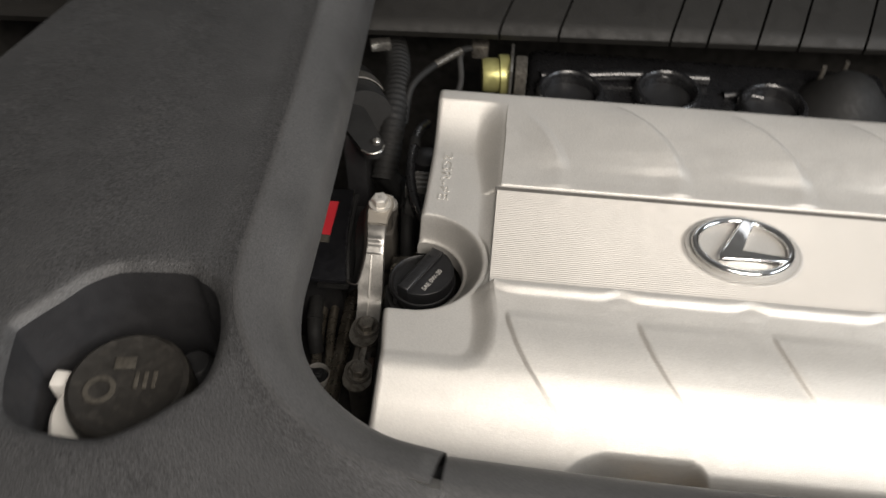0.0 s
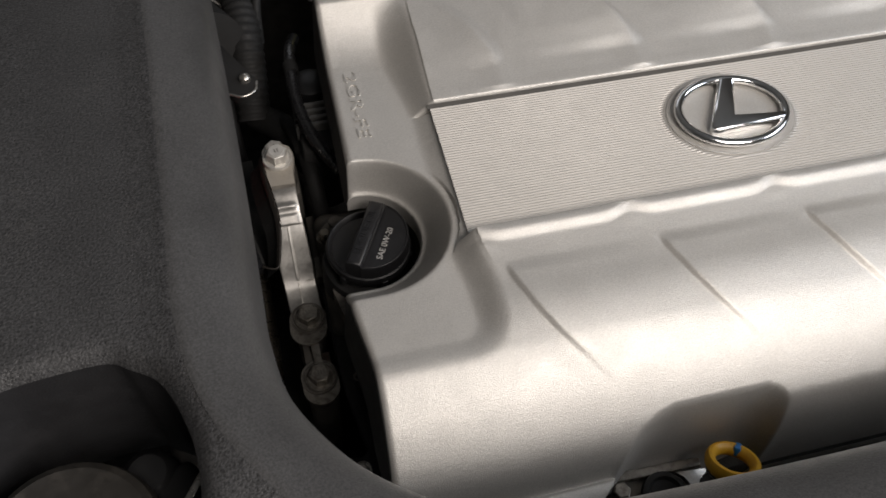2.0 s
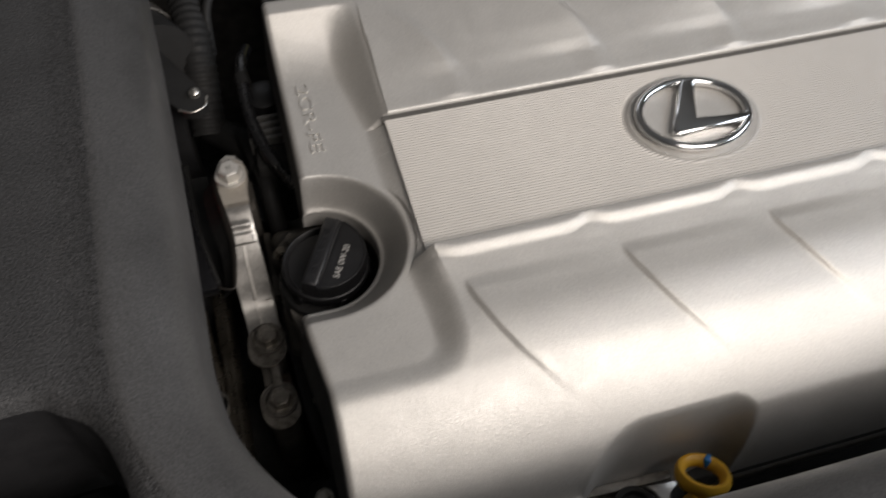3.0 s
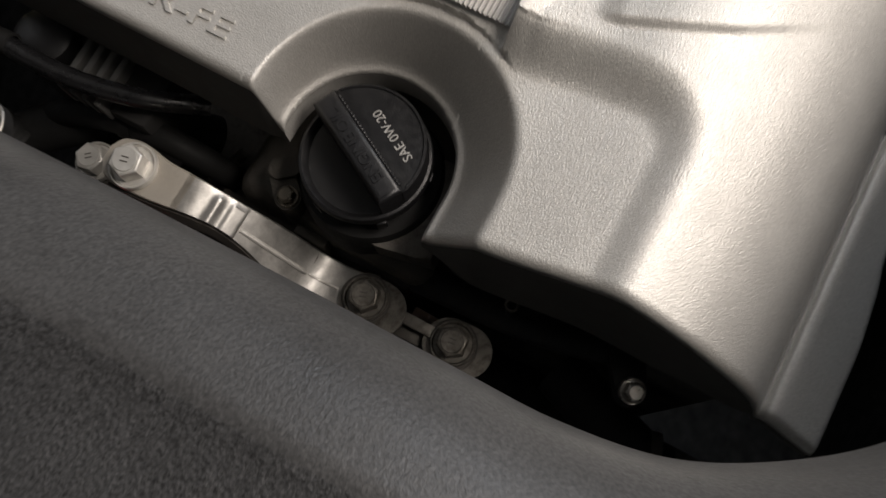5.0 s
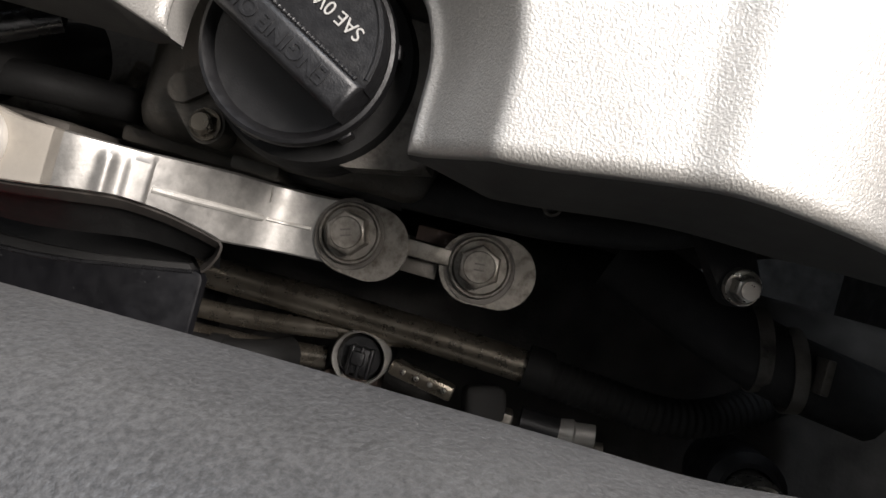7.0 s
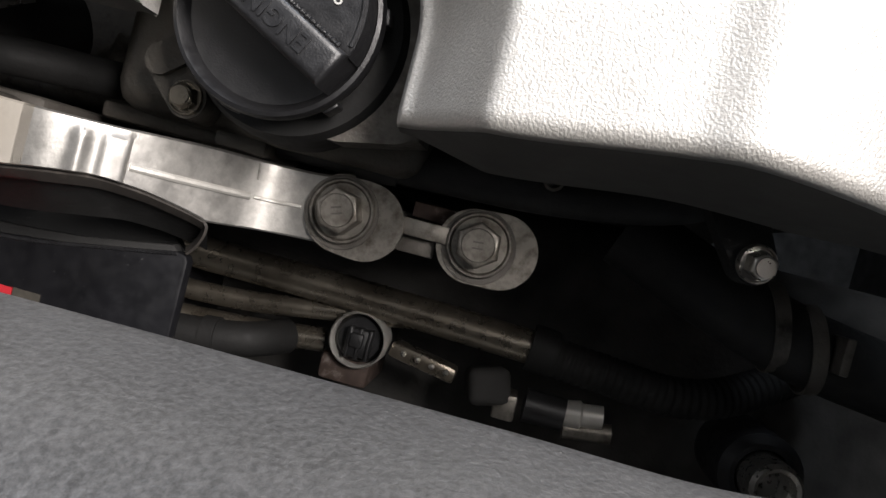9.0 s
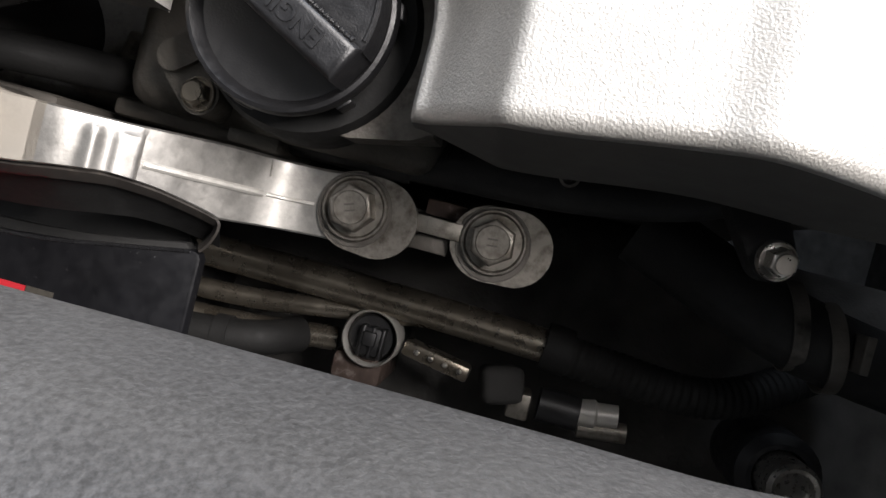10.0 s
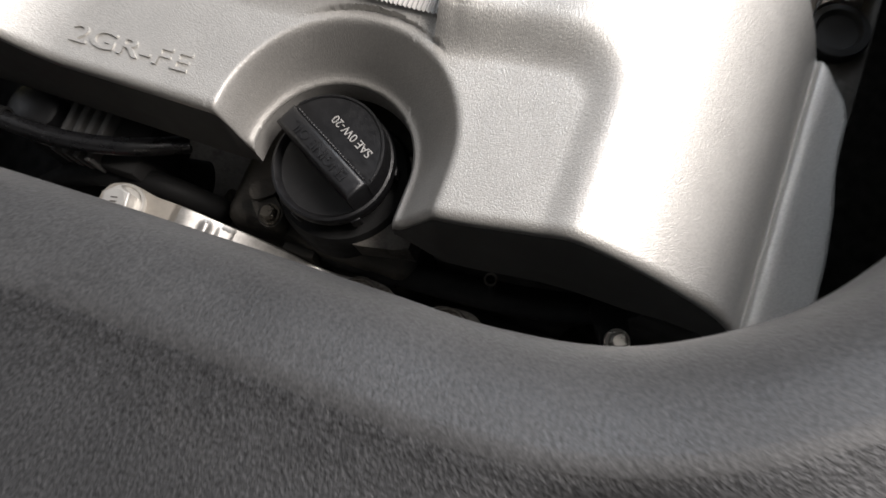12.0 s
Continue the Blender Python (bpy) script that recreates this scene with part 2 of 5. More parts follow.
def writing(name, text, size, m, material, parent, depth=0.0006, stretch=1.0, bold=0.0, label=""):
    cu = bpy.data.curves.new(name, "FONT")
    cu.body, cu.size, cu.extrude, cu.align_x, cu.align_y = text, size, depth, "CENTER", "CENTER"
    cu.offset = bold
    tmp = bpy.data.objects.new(name, cu)
    scene.collection.objects.link(tmp)
    bpy.context.view_layer.update()
    mesh = bpy.data.meshes.new_from_object(tmp.evaluated_get(bpy.context.evaluated_depsgraph_get()))
    bpy.data.objects.remove(tmp)
    mesh.transform(m @ Matrix.Diagonal((stretch, 1, 1, 1)))
    mesh.name = name
    mesh.materials.clear()
    return link_mesh(name, mesh, material, parent, label, smooth=None)


def sstep(a, b, v):
    t = np.clip((v - a) / (b - a), 0, 1)
    return t * t * (3 - 2 * t)


def curve_fn(xs, ys):
    """A smooth function through given points (monotone cubic)."""
    xs, ys = np.array(xs, float), np.array(ys, float)
    h, d = np.diff(xs), np.diff(ys) / np.diff(xs)
    s = np.zeros(len(xs))
    s[1:-1] = np.where(d[:-1] * d[1:] > 0, 2 * d[:-1] * d[1:] / (d[:-1] + d[1:] + 1e-12), 0)
    s[0], s[-1] = d[0], d[-1]

    def f(v):
        v = np.clip(v, xs[0], xs[-1])
        i = np.clip(np.searchsorted(xs, v) - 1, 0, len(xs) - 2)
        t = (v - xs[i]) / h[i]
        return ((1 + 2 * t) * (1 - t) ** 2 * ys[i] + t * (1 - t) ** 2 * h[i] * s[i] + t * t * (3 - 2 * t) * ys[i + 1]
                + t * t * (t - 1) * h[i] * s[i + 1])
    return f


def poly_distance(px, py, line):
    best = np.full(px.shape, 1e9)
    for (ax, ay), (bx, by) in zip(line, line[1:]):
        dx, dy = bx - ax, by - ay
        t = np.clip(((px - ax) * dx + (py - ay) * dy) / (dx * dx + dy * dy), 0, 1)
        best = np.minimum(best, np.hypot(px - ax - t * dx, py - ay - t * dy))
    return best


def inside(px, py, ring):
    odd = np.zeros(px.shape, bool)
    for (ax, ay), (bx, by) in zip(ring, ring[1:] + ring[:1]):
        cross = (ay > py) != (by > py)
        odd ^= cross & (px < (bx - ax) * (py - ay) / (by - ay + 1e-15) + ax)
    return odd


def sheet(X, Y, height, keep, reach):
    """A grid sheet cut by keep(x, y) > 0, whose border points are drawn onto the cut line. Returns points and faces."""
    for _ in range(3):
        d = keep(X, Y)
        e = 1e-5
        gx, gy = (keep(X + e, Y) - d) / e, (keep(X, Y + e) - d) / e
        g2 = gx * gx + gy * gy + 1e-9
        near = (np.abs(d) < reach)
        X, Y = np.where(near, X - d * gx / g2, X), np.where(near, Y - d * gy / g2, Y)
    d = keep(X, Y)
    Z = height(X, Y)
    idx = np.arange(X.size).reshape(X.shape)
    ok = d > -3e-4
    corner = lambda a: np.stack([a[:-1, :-1], a[:-1, 1:], a[1:, 1:], a[1:, :-1]], -1).reshape(-1, 4)
    quad, good, far = corner(idx), corner(ok), corner(np.where(ok, d, -1.0)).max(1) >= 3e-4
    faces = quad[(good.sum(1) == 4) & far].tolist()
    for q, g in zip(quad[(good.sum(1) == 3) & far], good[(good.sum(1) == 3) & far]):
        faces.append(q[g].tolist())
    used = sorted({v for f in faces for v in f})
    back = {v: k for k, v in enumerate(used)}
    P = np.stack([X.ravel(), Y.ravel(), Z.ravel()], 1)[used]
    return P, [[back[v] for v in f] for f in faces]


def solid(ob, thickness):
    mod = ob.modifiers.new("solidify", "SOLIDIFY")
    mod.thickness, mod.offset = thickness, -1
    return ob


# ---- the garage round the car ----
def garage():
    f = part("floor", box(-3, 3.2, -3, 3.2, -0.1, 0.0), CONCRETE, None, smooth=None)
    tagged(f, "grey concrete garage floor", "floor", kind="structure")
    for name, b in (("wall_north", (-3, 3.2, 3.2, 3.3, 0, 2.8)), ("wall_south", (-3, 3.2, -3.1, -3, 0, 2.8)),
                    ("wall_east", (3.2, 3.3, -3, 3.2, 0, 2.8)), ("wall_west", (-3.1, -3, -3, 3.2, 0, 2.8))):
        tagged(part(name, box(*b), PLASTER, None, smooth=None), "grey painted garage wall", "wall", kind="structure")
    tagged(part("ceiling", box(-3, 3.2, -3, 3.2, 2.8, 2.9), PLASTER, None, smooth=None), "grey painted garage ceiling", "ceiling", kind="structure")


garage()

# ---- engine cover ----
CAP = (-0.0640, 0.4048)          # oil cap axis
BOWL = (-0.066, 0.402)         # centre of the bowl round it
BAND_X, BAND_Y0, BAND_Y1 = -0.012, 0.370, 0.470
front_fn = curve_fn([0.200, 0.222, 0.2322, 0.2342, 0.2356, 0.2390, 0.246, 0.26, 0.28, 0.30, 0.32, 0.341, 0.3585, 0.3662, 0.370, 0.3715],
                    [0.947, 0.9520, 0.9550, 0.9528, 0.9560, 0.9650, 0.9760, 0.987, 0.9985, 1.0055, 1.0078, 1.0064, 1.0074, 1.0102, 1.0095, 1.0])
rear_fn = curve_fn([0.470, 0.472, 0.482, 0.492, 0.502, 0.52, 0.54, 0.558, 0.567, 0.573, 0.576], [1.0, 1.0034, 1.0045, 1.0058, 1.0076, 1.0106, 1.0134, 1.0153, 1.0155, 1.0125, 1.008])
# how far the pads' dividing lines bend away from straight
front_bend = curve_fn([0.20, 0.245, 0.265, 0.285, 0.304, 0.325, 0.345, 0.40], [0.095, 0.064, 0.045, 0.028, 0.0145, 0.005, 0.0, 0.0])
rear_bend = curve_fn([0.46, 0.476, 0.485, 0.507, 0.525, 0.544, 0.558, 0.58], [0.0, 0.0, -0.001, -0.008, -0.0165, -0.032, -0.048, -0.078])
# front border of the flange under the front roll
flange_fn = curve_fn([-0.10, -0.050, -0.025, -0.004, 0.013, 0.021, 0.030, 0.039, 0.045, 0.40], [0.211, 0.211, 0.213, 0.2165, 0.2172, 0.2195, 0.2270, 0.2330, 0.2335, 0.2335])
left_fn = curve_fn([0.200, 0.233, 0.297, 0.35, 0.368, 0.372, 0.4355, 0.443, 0.576],
                   [-0.088, -0.083, -0.080, -0.0845, -0.0845, -0.084, -0.0715, -0.0695, -0.068])
floor_fn = curve_fn([0.20, 0.295, 0.31, 0.35, 0.44, 0.576], [1.0035, 1.0035, 1.001, 0.996, 0.9925, 0.9905])


def left_zone(x, y):
    """How far a point lies outside the low end of the cover (negative inside it)."""
    r = 0.024
    qx, qy = x + 0.0115 - 0.0022 * (1 - sstep(0.335, 0.362, y)) - (-r), (0.2965 - y) + r
    return np.hypot(np.maximum(qx, 0), np.maximum(qy, 0)) + np.minimum(np.maximum(qx, qy), 0) - r


def bowl_d(x, y):
    return np.where(x < BOWL[0], np.abs(y - BOWL[1]), np.hypot(x - BOWL[0], y - BOWL[1]))


def hollow_d(x, y):
    """Distance outside the dipstick hollow in the front roll."""
    side = x - 0.0905 - 0.25 * (y - 0.25)
    r = np.where(side < 0, 0.034, 0.022)
    qx, qy = np.abs(side) - 0.0505 + r, (y - 0.2535) + r
    return np.hypot(np.maximum(qx, 0), np.maximum(qy, 0)) + np.minimum(np.maximum(qx, qy), 0) - r


def cover_height(x, y):
    # teeth where the front pads meet the band
    tooth = np.exp(-((((x + 0.0100) / 0.0900) - np.round((x + 0.0100) / 0.0900)) * 0.0900 / 0.0085) ** 2) * (x > -0.03)
    slid = y - 0.0042 * tooth * sstep(0.350, 0.360, y)
    main = np.where(y < 0.42, front_fn(slid), rear_fn(y)) + 0.0007 * tooth * sstep(0.352, 0.360, y) * (1 - sstep(0.364, 0.370, y))
    band = sstep(BAND_Y0 - 0.0004, BAND_Y0 + 0.001, y) * (1 - sstep(BAND_Y1 - 0.001, BAND_Y1 + 0.0004, y))
    main = main * (1 - band) + (0.9982 - 0.0050 * sstep(BAND_Y1 - 0.0018, BAND_Y1 - 0.0012, y)) * band
    # front pads
    p = (x - front_bend(y) - 0.0005) / 0.0900
    right = (p > -0.02)
    p = p - np.floor(p)
    fade = (1 - sstep(0.3375, 0.3475, y)) * sstep(0.266, 0.312, y) * right
    main = main + 0.0023 * sstep(-0.004, 0.042, p) * (1 - p) ** 0.9 * fade
    # rear pads
    q = (x - rear_bend(y) - 0.0505) / 0.0955
    q = q - np.floor(q)
    wall = 0.055 + 0.035 * (1 - sstep(0.476, 0.505, y))
    fade = sstep(0.4895, 0.5000, y) * (0.55 + 0.45 * sstep(0.495, 0.515, y)) * (1 - sstep(0.538, 0.572, y)) * sstep(-0.004, 0.06, x)
    crest = np.clip(q / (1 - 2 * wall), 0, 1) ** 1.6 * (1 - sstep(1 - 2 * wall, 1.0, q))
    main = main + (0.0050 * fade + 0.0014 * (1 - sstep(0.490, 0.50, y)) * sstep(0.472, 0.476, y) * sstep(0.62, 0.9, q) * sstep(0.0, 0.06, x)) * crest
    # right end rolls down
    xr = 0.388 + 0.12 * (y - 0.47)
    main = main - 0.05 * np.clip((x - xr + 0.030) / 0.030, 0, 1.2) ** 2.2
    # the roll turns down steeply beyond the hollow
    main = main - 0.060 * np.clip((0.2500 - y) / 0.0150, 0, 1.2) ** 1.7 * sstep(0.100, 0.150, x)
    # dipstick hollow
    main = main - 0.060 * (1 - sstep(-0.006, 0.003, hollow_d(x, y)))
    # low end
    low = floor_fn(y)
    scoop = np.clip((y - 0.514) / 0.0440, 0, 1)
    low = low + (rear_fn(y) - low) * np.where(y > 0.514, scoop ** 1.7 * (1 - 0.25 * scoop * (1 - scoop)), 0)
    d = left_zone(x, y)
    w = 0.013 + 0.009 * sstep(0.46, 0.53, y)
    k = np.clip((d + w) / (w + 0.0028 + 0.0035 * (1 - sstep(0.340, 0.372, y))), 0, 1)
    crisp = sstep(0.340, 0.372, y)
    k = (k * k * (1.9 - 0.9 * k) * (1 - 0.06 * np.exp(-((k - 1) / 0.10) ** 2) * (k < 1))) * crisp + k * k * (3 - 2 * k) * (1 - crisp)
    z = np.minimum(main, low) * (1 - k) + main * k
    # bowl
    bd = bowl_d(x, y)
    rim = 0.0480 - 0.0075 * np.clip((y - BOWL[1]) / np.maximum(bd, 1e-6), -1, 1)
    run = rim - 0.0366
    t, foot, crest = (bd - 0.0366) / run, 0.0008 / run, 0.0005 / run
    t = foot * np.logaddexp(0, t / foot) - crest * np.logaddexp(0, (t - 1) / crest)
    t = np.clip(t, 0, 1)
    lip = 0.9665 - 0.0010 * (1 - sstep(0.0335, 0.0350, bd))
    z = np.where(bd < rim + 0.0045, np.minimum(z, lip + (np.minimum(z, low) - lip) * t), z)
    # worn outer rim
    e = np.clip((x - left_fn(y)) / 0.0045, 0, 1)
    z = z - 0.0042 * (1 - np.sqrt(np.clip(1 - (1 - e) ** 2, 0, 1)))
    return z


def engine_cover():
    root = empty("engine_cover", "silver painted plastic engine cover with scalloped pads and a ribbed band", "engine cover", (0.15, 0.4, 0.93))
    inv = Matrix.Translation((-0.15, -0.4, -0.93))
    ys = np.concatenate([np.concatenate([np.arange(0.2094, 0.229, 0.0010), np.arange(0.229, 0.243, 0.0005), np.arange(0.243, 0.29, 0.0015), np.arange(0.29, 0.36, 0.0012)]), np.arange(0.36, 0.378, 0.0006), np.arange(0.378, 0.430, 0.0009), np.arange(0.430, 0.4475, 0.0005), np.arange(0.4475, 0.465, 0.0009), np.arange(0.465, 0.476, 0.0006),
                         np.arange(0.476, 0.5765, 0.0012)])
    u = np.concatenate([np.linspace(0, 0.078, 120, endpoint=False), np.linspace(0.078, 0.474, 560)])
    Y = np.repeat(ys[:, None], len(u), 1)
    L = left_fn(Y)
    X = L + u[None] * (0.39 - L) / 0.474
    P, F = sheet(X, Y, cover_height, lambda x, y: np.minimum(bowl_d(x, y) - 0.0335, y - flange_fn(x)), 0.0008)
    shell = raw("shell", P, F, SILVER, root, smooth=50)
    solid(shell, 0.0022)
    # side walls under the left rim, their shade put into a dark colour
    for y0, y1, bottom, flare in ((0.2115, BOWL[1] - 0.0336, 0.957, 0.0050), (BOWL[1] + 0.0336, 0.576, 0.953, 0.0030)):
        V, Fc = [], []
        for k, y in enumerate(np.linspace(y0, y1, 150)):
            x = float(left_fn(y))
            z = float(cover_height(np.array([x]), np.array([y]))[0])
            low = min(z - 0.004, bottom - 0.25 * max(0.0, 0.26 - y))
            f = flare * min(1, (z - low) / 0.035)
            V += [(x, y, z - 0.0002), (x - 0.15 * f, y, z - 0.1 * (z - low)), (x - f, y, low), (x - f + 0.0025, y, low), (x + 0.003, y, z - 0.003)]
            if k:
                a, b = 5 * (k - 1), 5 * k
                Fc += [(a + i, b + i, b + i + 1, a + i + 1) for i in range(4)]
        raw("side_wall", V, Fc, SHADESIDE, root, "side wall coloured dark for its shade", smooth=60)
    # wall that hangs from the edge of the cap's hole
    path = [(x, BOWL[1] + 0.0335) for x in np.linspace(float(left_fn(BOWL[1] + 0.0335)), BOWL[0], 8, endpoint=False)]
    path += [(BOWL[0] + 0.0335 * math.cos(a), BOWL[1] + 0.0335 * math.sin(a)) for a in np.linspace(math.pi / 2, -math.pi / 2, 48)]
    path += [(x, BOWL[1] - 0.0335) for x in np.linspace(BOWL[0], float(left_fn(BOWL[1] - 0.0335)), 9)[1:]]
    V, Fc = [], []
    for k, (x, y) in enumerate(path):
        z = float(cover_height(np.array([x]), np.array([y]))[0])
        V += [(x, y, z - 0.0002), (x, y, z - 0.002), (x, y, 0.953)]
        if k:
            a, b = 3 * (k - 1), 3 * k
            Fc += [(a + i, b + i, b + i + 1, a + i + 1) for i in range(2)]
    raw("hole_wall", V, Fc, SILVER, root, smooth=40)
    # rear wall
    xs = np.linspace(-0.068, 0.392, 80)
    V, Fc = [], []
    for k, x in enumerate(xs):
        z = float(cover_height(np.array([x]), np.array([0.576]))[0])
        V += [(x, 0.576, z), (x, 0.579, z - 0.012), (x, 0.580, z - 0.045), (x, 0.577, z - 0.045)]
        if k:
            a, b = 4 * (k - 1), 4 * k
            Fc += [(a + i, b + i, b + i + 1, a + i + 1) for i in range(3)]
    raw("rear_wall", V, Fc, SILVER, root, smooth=60)
    # ribbed band
    n, x0, x1 = 52, BAND_X + 0.0005, 0.372
    V, Fc = [], []
    pitch = (BAND_Y1 - BAND_Y0 - 0.0024) / n
    prof = [(0.0, -0.0006), (0.12, -0.0005), (0.32, 0.0004), (0.44, 0.00055), (0.60, 0.00055), (0.72, 0.0004), (0.90, -0.0005)]
    rows = [(BAND_Y0 + 0.001 + (k + a) * pitch, h) for k in range(n) for a, h in prof] + [(BAND_Y1 - 0.0014, -0.0006), (BAND_Y1 - 0.0013, -0.004)]
    cols = np.concatenate([np.linspace(x0, 0.118, 14, endpoint=False), np.linspace(0.118, 0.228, 120, endpoint=False), np.linspace(0.228, x1, 20)])
    for y, h in rows:
        for x in cols:
            k = min(1, max(0, (1.11 - math.hypot((x - 0.1736) / 0.0418, (y - 0.4258) / 0.0326)) / 0.09))
            V.append((x, y, 0.9998 + h * (1 - k) + 0.0006 * k - 0.03 * max(0, (x - 0.345) / 0.03) ** 2 * 0.4))
    m = len(cols)
    for a in range(len(rows) - 1):
        for c in range(m - 1):
            Fc.append((a * m + c, a * m + c + 1, (a + 1) * m + c + 1, (a + 1) * m + c))
    raw("ribbed_band", V, Fc, BAND, root, "ribbed silver band", smooth=60)
    # dark strip that paints the shaded gap between the band and the rear half
    V, Fc = [], []
    for k, x in enumerate(np.linspace(BAND_X - 0.001, 0.372, 60)):
        drop = 0.03 * max(0, (x - 0.345) / 0.03) ** 2 * 0.4
        V += [(x, BAND_Y1 - 0.0016, 0.9984 - drop), (x, BAND_Y1 - 0.0006, 0.9996 - drop), (x, BAND_Y1 + 0.0002, 1.0018 - drop), (x, BAND_Y1 + 0.0005, 1.0012 - drop)]
        if k:
            i, j = 4 * (k - 1), 4 * k
            Fc += [(i + c, j + c, j + c + 1, i + c + 1) for c in range(3)]
    raw("gap_strip", V, Fc, SHADESIDE, root, "dark strip for the shade in the gap along the band", smooth=60)
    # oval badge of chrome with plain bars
    cx, cy, a, b = 0.1736, 0.4258, 0.0380, 0.0290
    seat = prism([(cx + 0.0418 * math.cos(t), cy + 0.0326 * math.sin(t)) for t in np.linspace(0, 2 * math.pi, 72, endpoint=False)], 0.9985, 1.0010, 0.0004)
    part("badge_seat", seat, SILVER, root)
    badge = empty("badge", "", "")
    badge.parent = root
    ring = bmesh.new()
    loops = []
    for t in np.linspace(0, 2 * math.pi, 96, endpoint=False):
        loop = []
        for s in np.linspace(0, 2 * math.pi, 12, endpoint=False):
            k = 0.0029 * math.cos(s)
            loop.append(ring.verts.new((cx + (a - 0.0029 + k) * math.cos(t), cy + (b - 0.0029 + k) * math.sin(t), 1.0042 + 0.0026 * math.sin(s))))
        loops.append(loop)
    for i in range(96):
        for s in range(12):
            ring.faces.new([loops[i][s], loops[i][(s + 1) % 12], loops[(i + 1) % 96][(s + 1) % 12], loops[(i + 1) % 96][s]])
    part("ring", ring, CHROME, badge, "chrome oval ring")
    bars = [(cx + 0.0015, cy + 0.0262), (cx + 0.0125, cy + 0.0250), (cx - 0.0050, cy - 0.0080), (cx + 0.0335, cy - 0.0080), (cx + 0.0310, cy - 0.0140),
            (cx - 0.0160, cy - 0.0155), (cx - 0.0190, cy - 0.0140), (cx - 0.0195, cy - 0.0110)]
    part("bent_bar", prism(bars[::-1], 1.0012, 1.0068, 0.0020, 3), CHROME, badge, "bent chrome bar")
    # embossed engine code
    writing("embossed_code", "2GR-FE", 0.0115, pose(-0.0545, 0.4885, 0.9920, 0, -0.84, -90), SILVER, root, 0.0005, 1.58, 0.00012)
    for o in [o for o in root.children]:
        o.matrix_parent_inverse = root.matrix_basis.inverted()
    return root


engine_cover()


# ---- oil filler cap ----
def oil_cap():
    root = empty("oil_filler_cap", "black plastic screw-on engine oil cap with printed grade", "oil cap", (CAP[0], CAP[1], 0.935))
    local = Matrix.Translation((CAP[0], CAP[1], 0))
    ang = math.degrees(math.atan2(0.022, 0.012))
    turn = local @ pose(0, 0, 0, 0, 0, ang)
    body = lathe([(0, 0.930), (0.0200, 0.930), (0.0205, 0.940), (0.0225, 0.9440), (0.0250, 0.9490), (0.0262, 0.9535), (0.0263, 0.9560), (0.0258, 0.9574), (0.0248, 0.9578),
                  (0.0238, 0.9568), (0.0225, 0.9545), (0.012, 0.9535), (0, 0.9535)], 72, local)
    part("body", body, CAPMAT, root)
    # grip: u runs along the writing, v to its upper side
    def chord(v0, r, n=30):
        a0 = math.asin(v0 / r)
        return [(r * math.cos(t), r * math.sin(t)) for t in np.linspace(math.pi - a0, 2 * math.pi + a0, n)]
    half = prism(chord(-0.0030, 0.0246), 0.952, 0.9688, 0.0010, 3)
    part("printed_face", moved(half, turn), CAPMAT, root)
    bar = prism([(-0.0242, -0.0034), (-0.0236, 0.0066), (0.0236, 0.0066), (0.0242, -0.0034)][::-1], 0.952, 0.9712, 0.0022, 3)
    part("grip_bar", moved(bar, turn), CAPMAT, root)
    ridge = tube([(-0.0215, -0.0035, 0.9700), (0.0, -0.0035, 0.9700), (0.0215, -0.0035, 0.9700)], 0.0006, 8, 2, 0.00025, 0.0016)
    part("ridge", moved(ridge, turn), CAPMAT, root)
    rim = tube([(x, y, 0.9689) for x, y in chord(-0.0052, 0.0238, 40)], 0.0006, 8, 2)
    part("face_rim", moved(rim, turn), CAPMAT, root)
    writing("grade_print", "SAE 0W-20", 0.0052, turn @ pose(-0.0034, -0.0119, 0.96905), PRINT, root, 0.00012, 0.95, 0.0, "white printed oil grade")
    writing("raised_lettering", "ENGINE OIL", 0.0062, turn @ pose(0.0, 0.0015, 0.9712), CAPMAT, root, 0.00035, 1.0, 0.0001)
    # lugs round the skirt
    for k in range(6):
        lug = box(-0.0022, 0.0022, 0.0244, 0.0268, 0.9465, 0.9530, 0.0008)
        part("lug", moved(lug, local @ pose(0, 0, 0, 0, 0, 60 * k + 12)), CAPMAT, root)
    for o in root.children:
        o.matrix_parent_inverse = root.matrix_basis.inverted()


oil_cap()

# ---- grey plastic panels round the engine bay ----
EDGE = [tuple(p)[:2] for p in spline([(-0.151, 0.95, 0), (-0.139, 0.75, 0), (-0.1320, 0.58, 0), (-0.1274, 0.46, 0), (-0.1257, 0.38, 0), (-0.1252, 0.33, 0), (-0.1246, 0.300, 0),
        (-0.1188, 0.271, 0), (-0.1024, 0.243, 0), (-0.0832, 0.2241, 0), (-0.0575, 0.2093, 0), (-0.0250, 0.2028, 0)], 10)
        + spline([(-0.0247, 0.2010, 0), (0.03, 0.1991, 0), (0.12, 0.1977, 0), (0.30, 0.1977, 0), (0.70, 0.202, 0)], 10)]
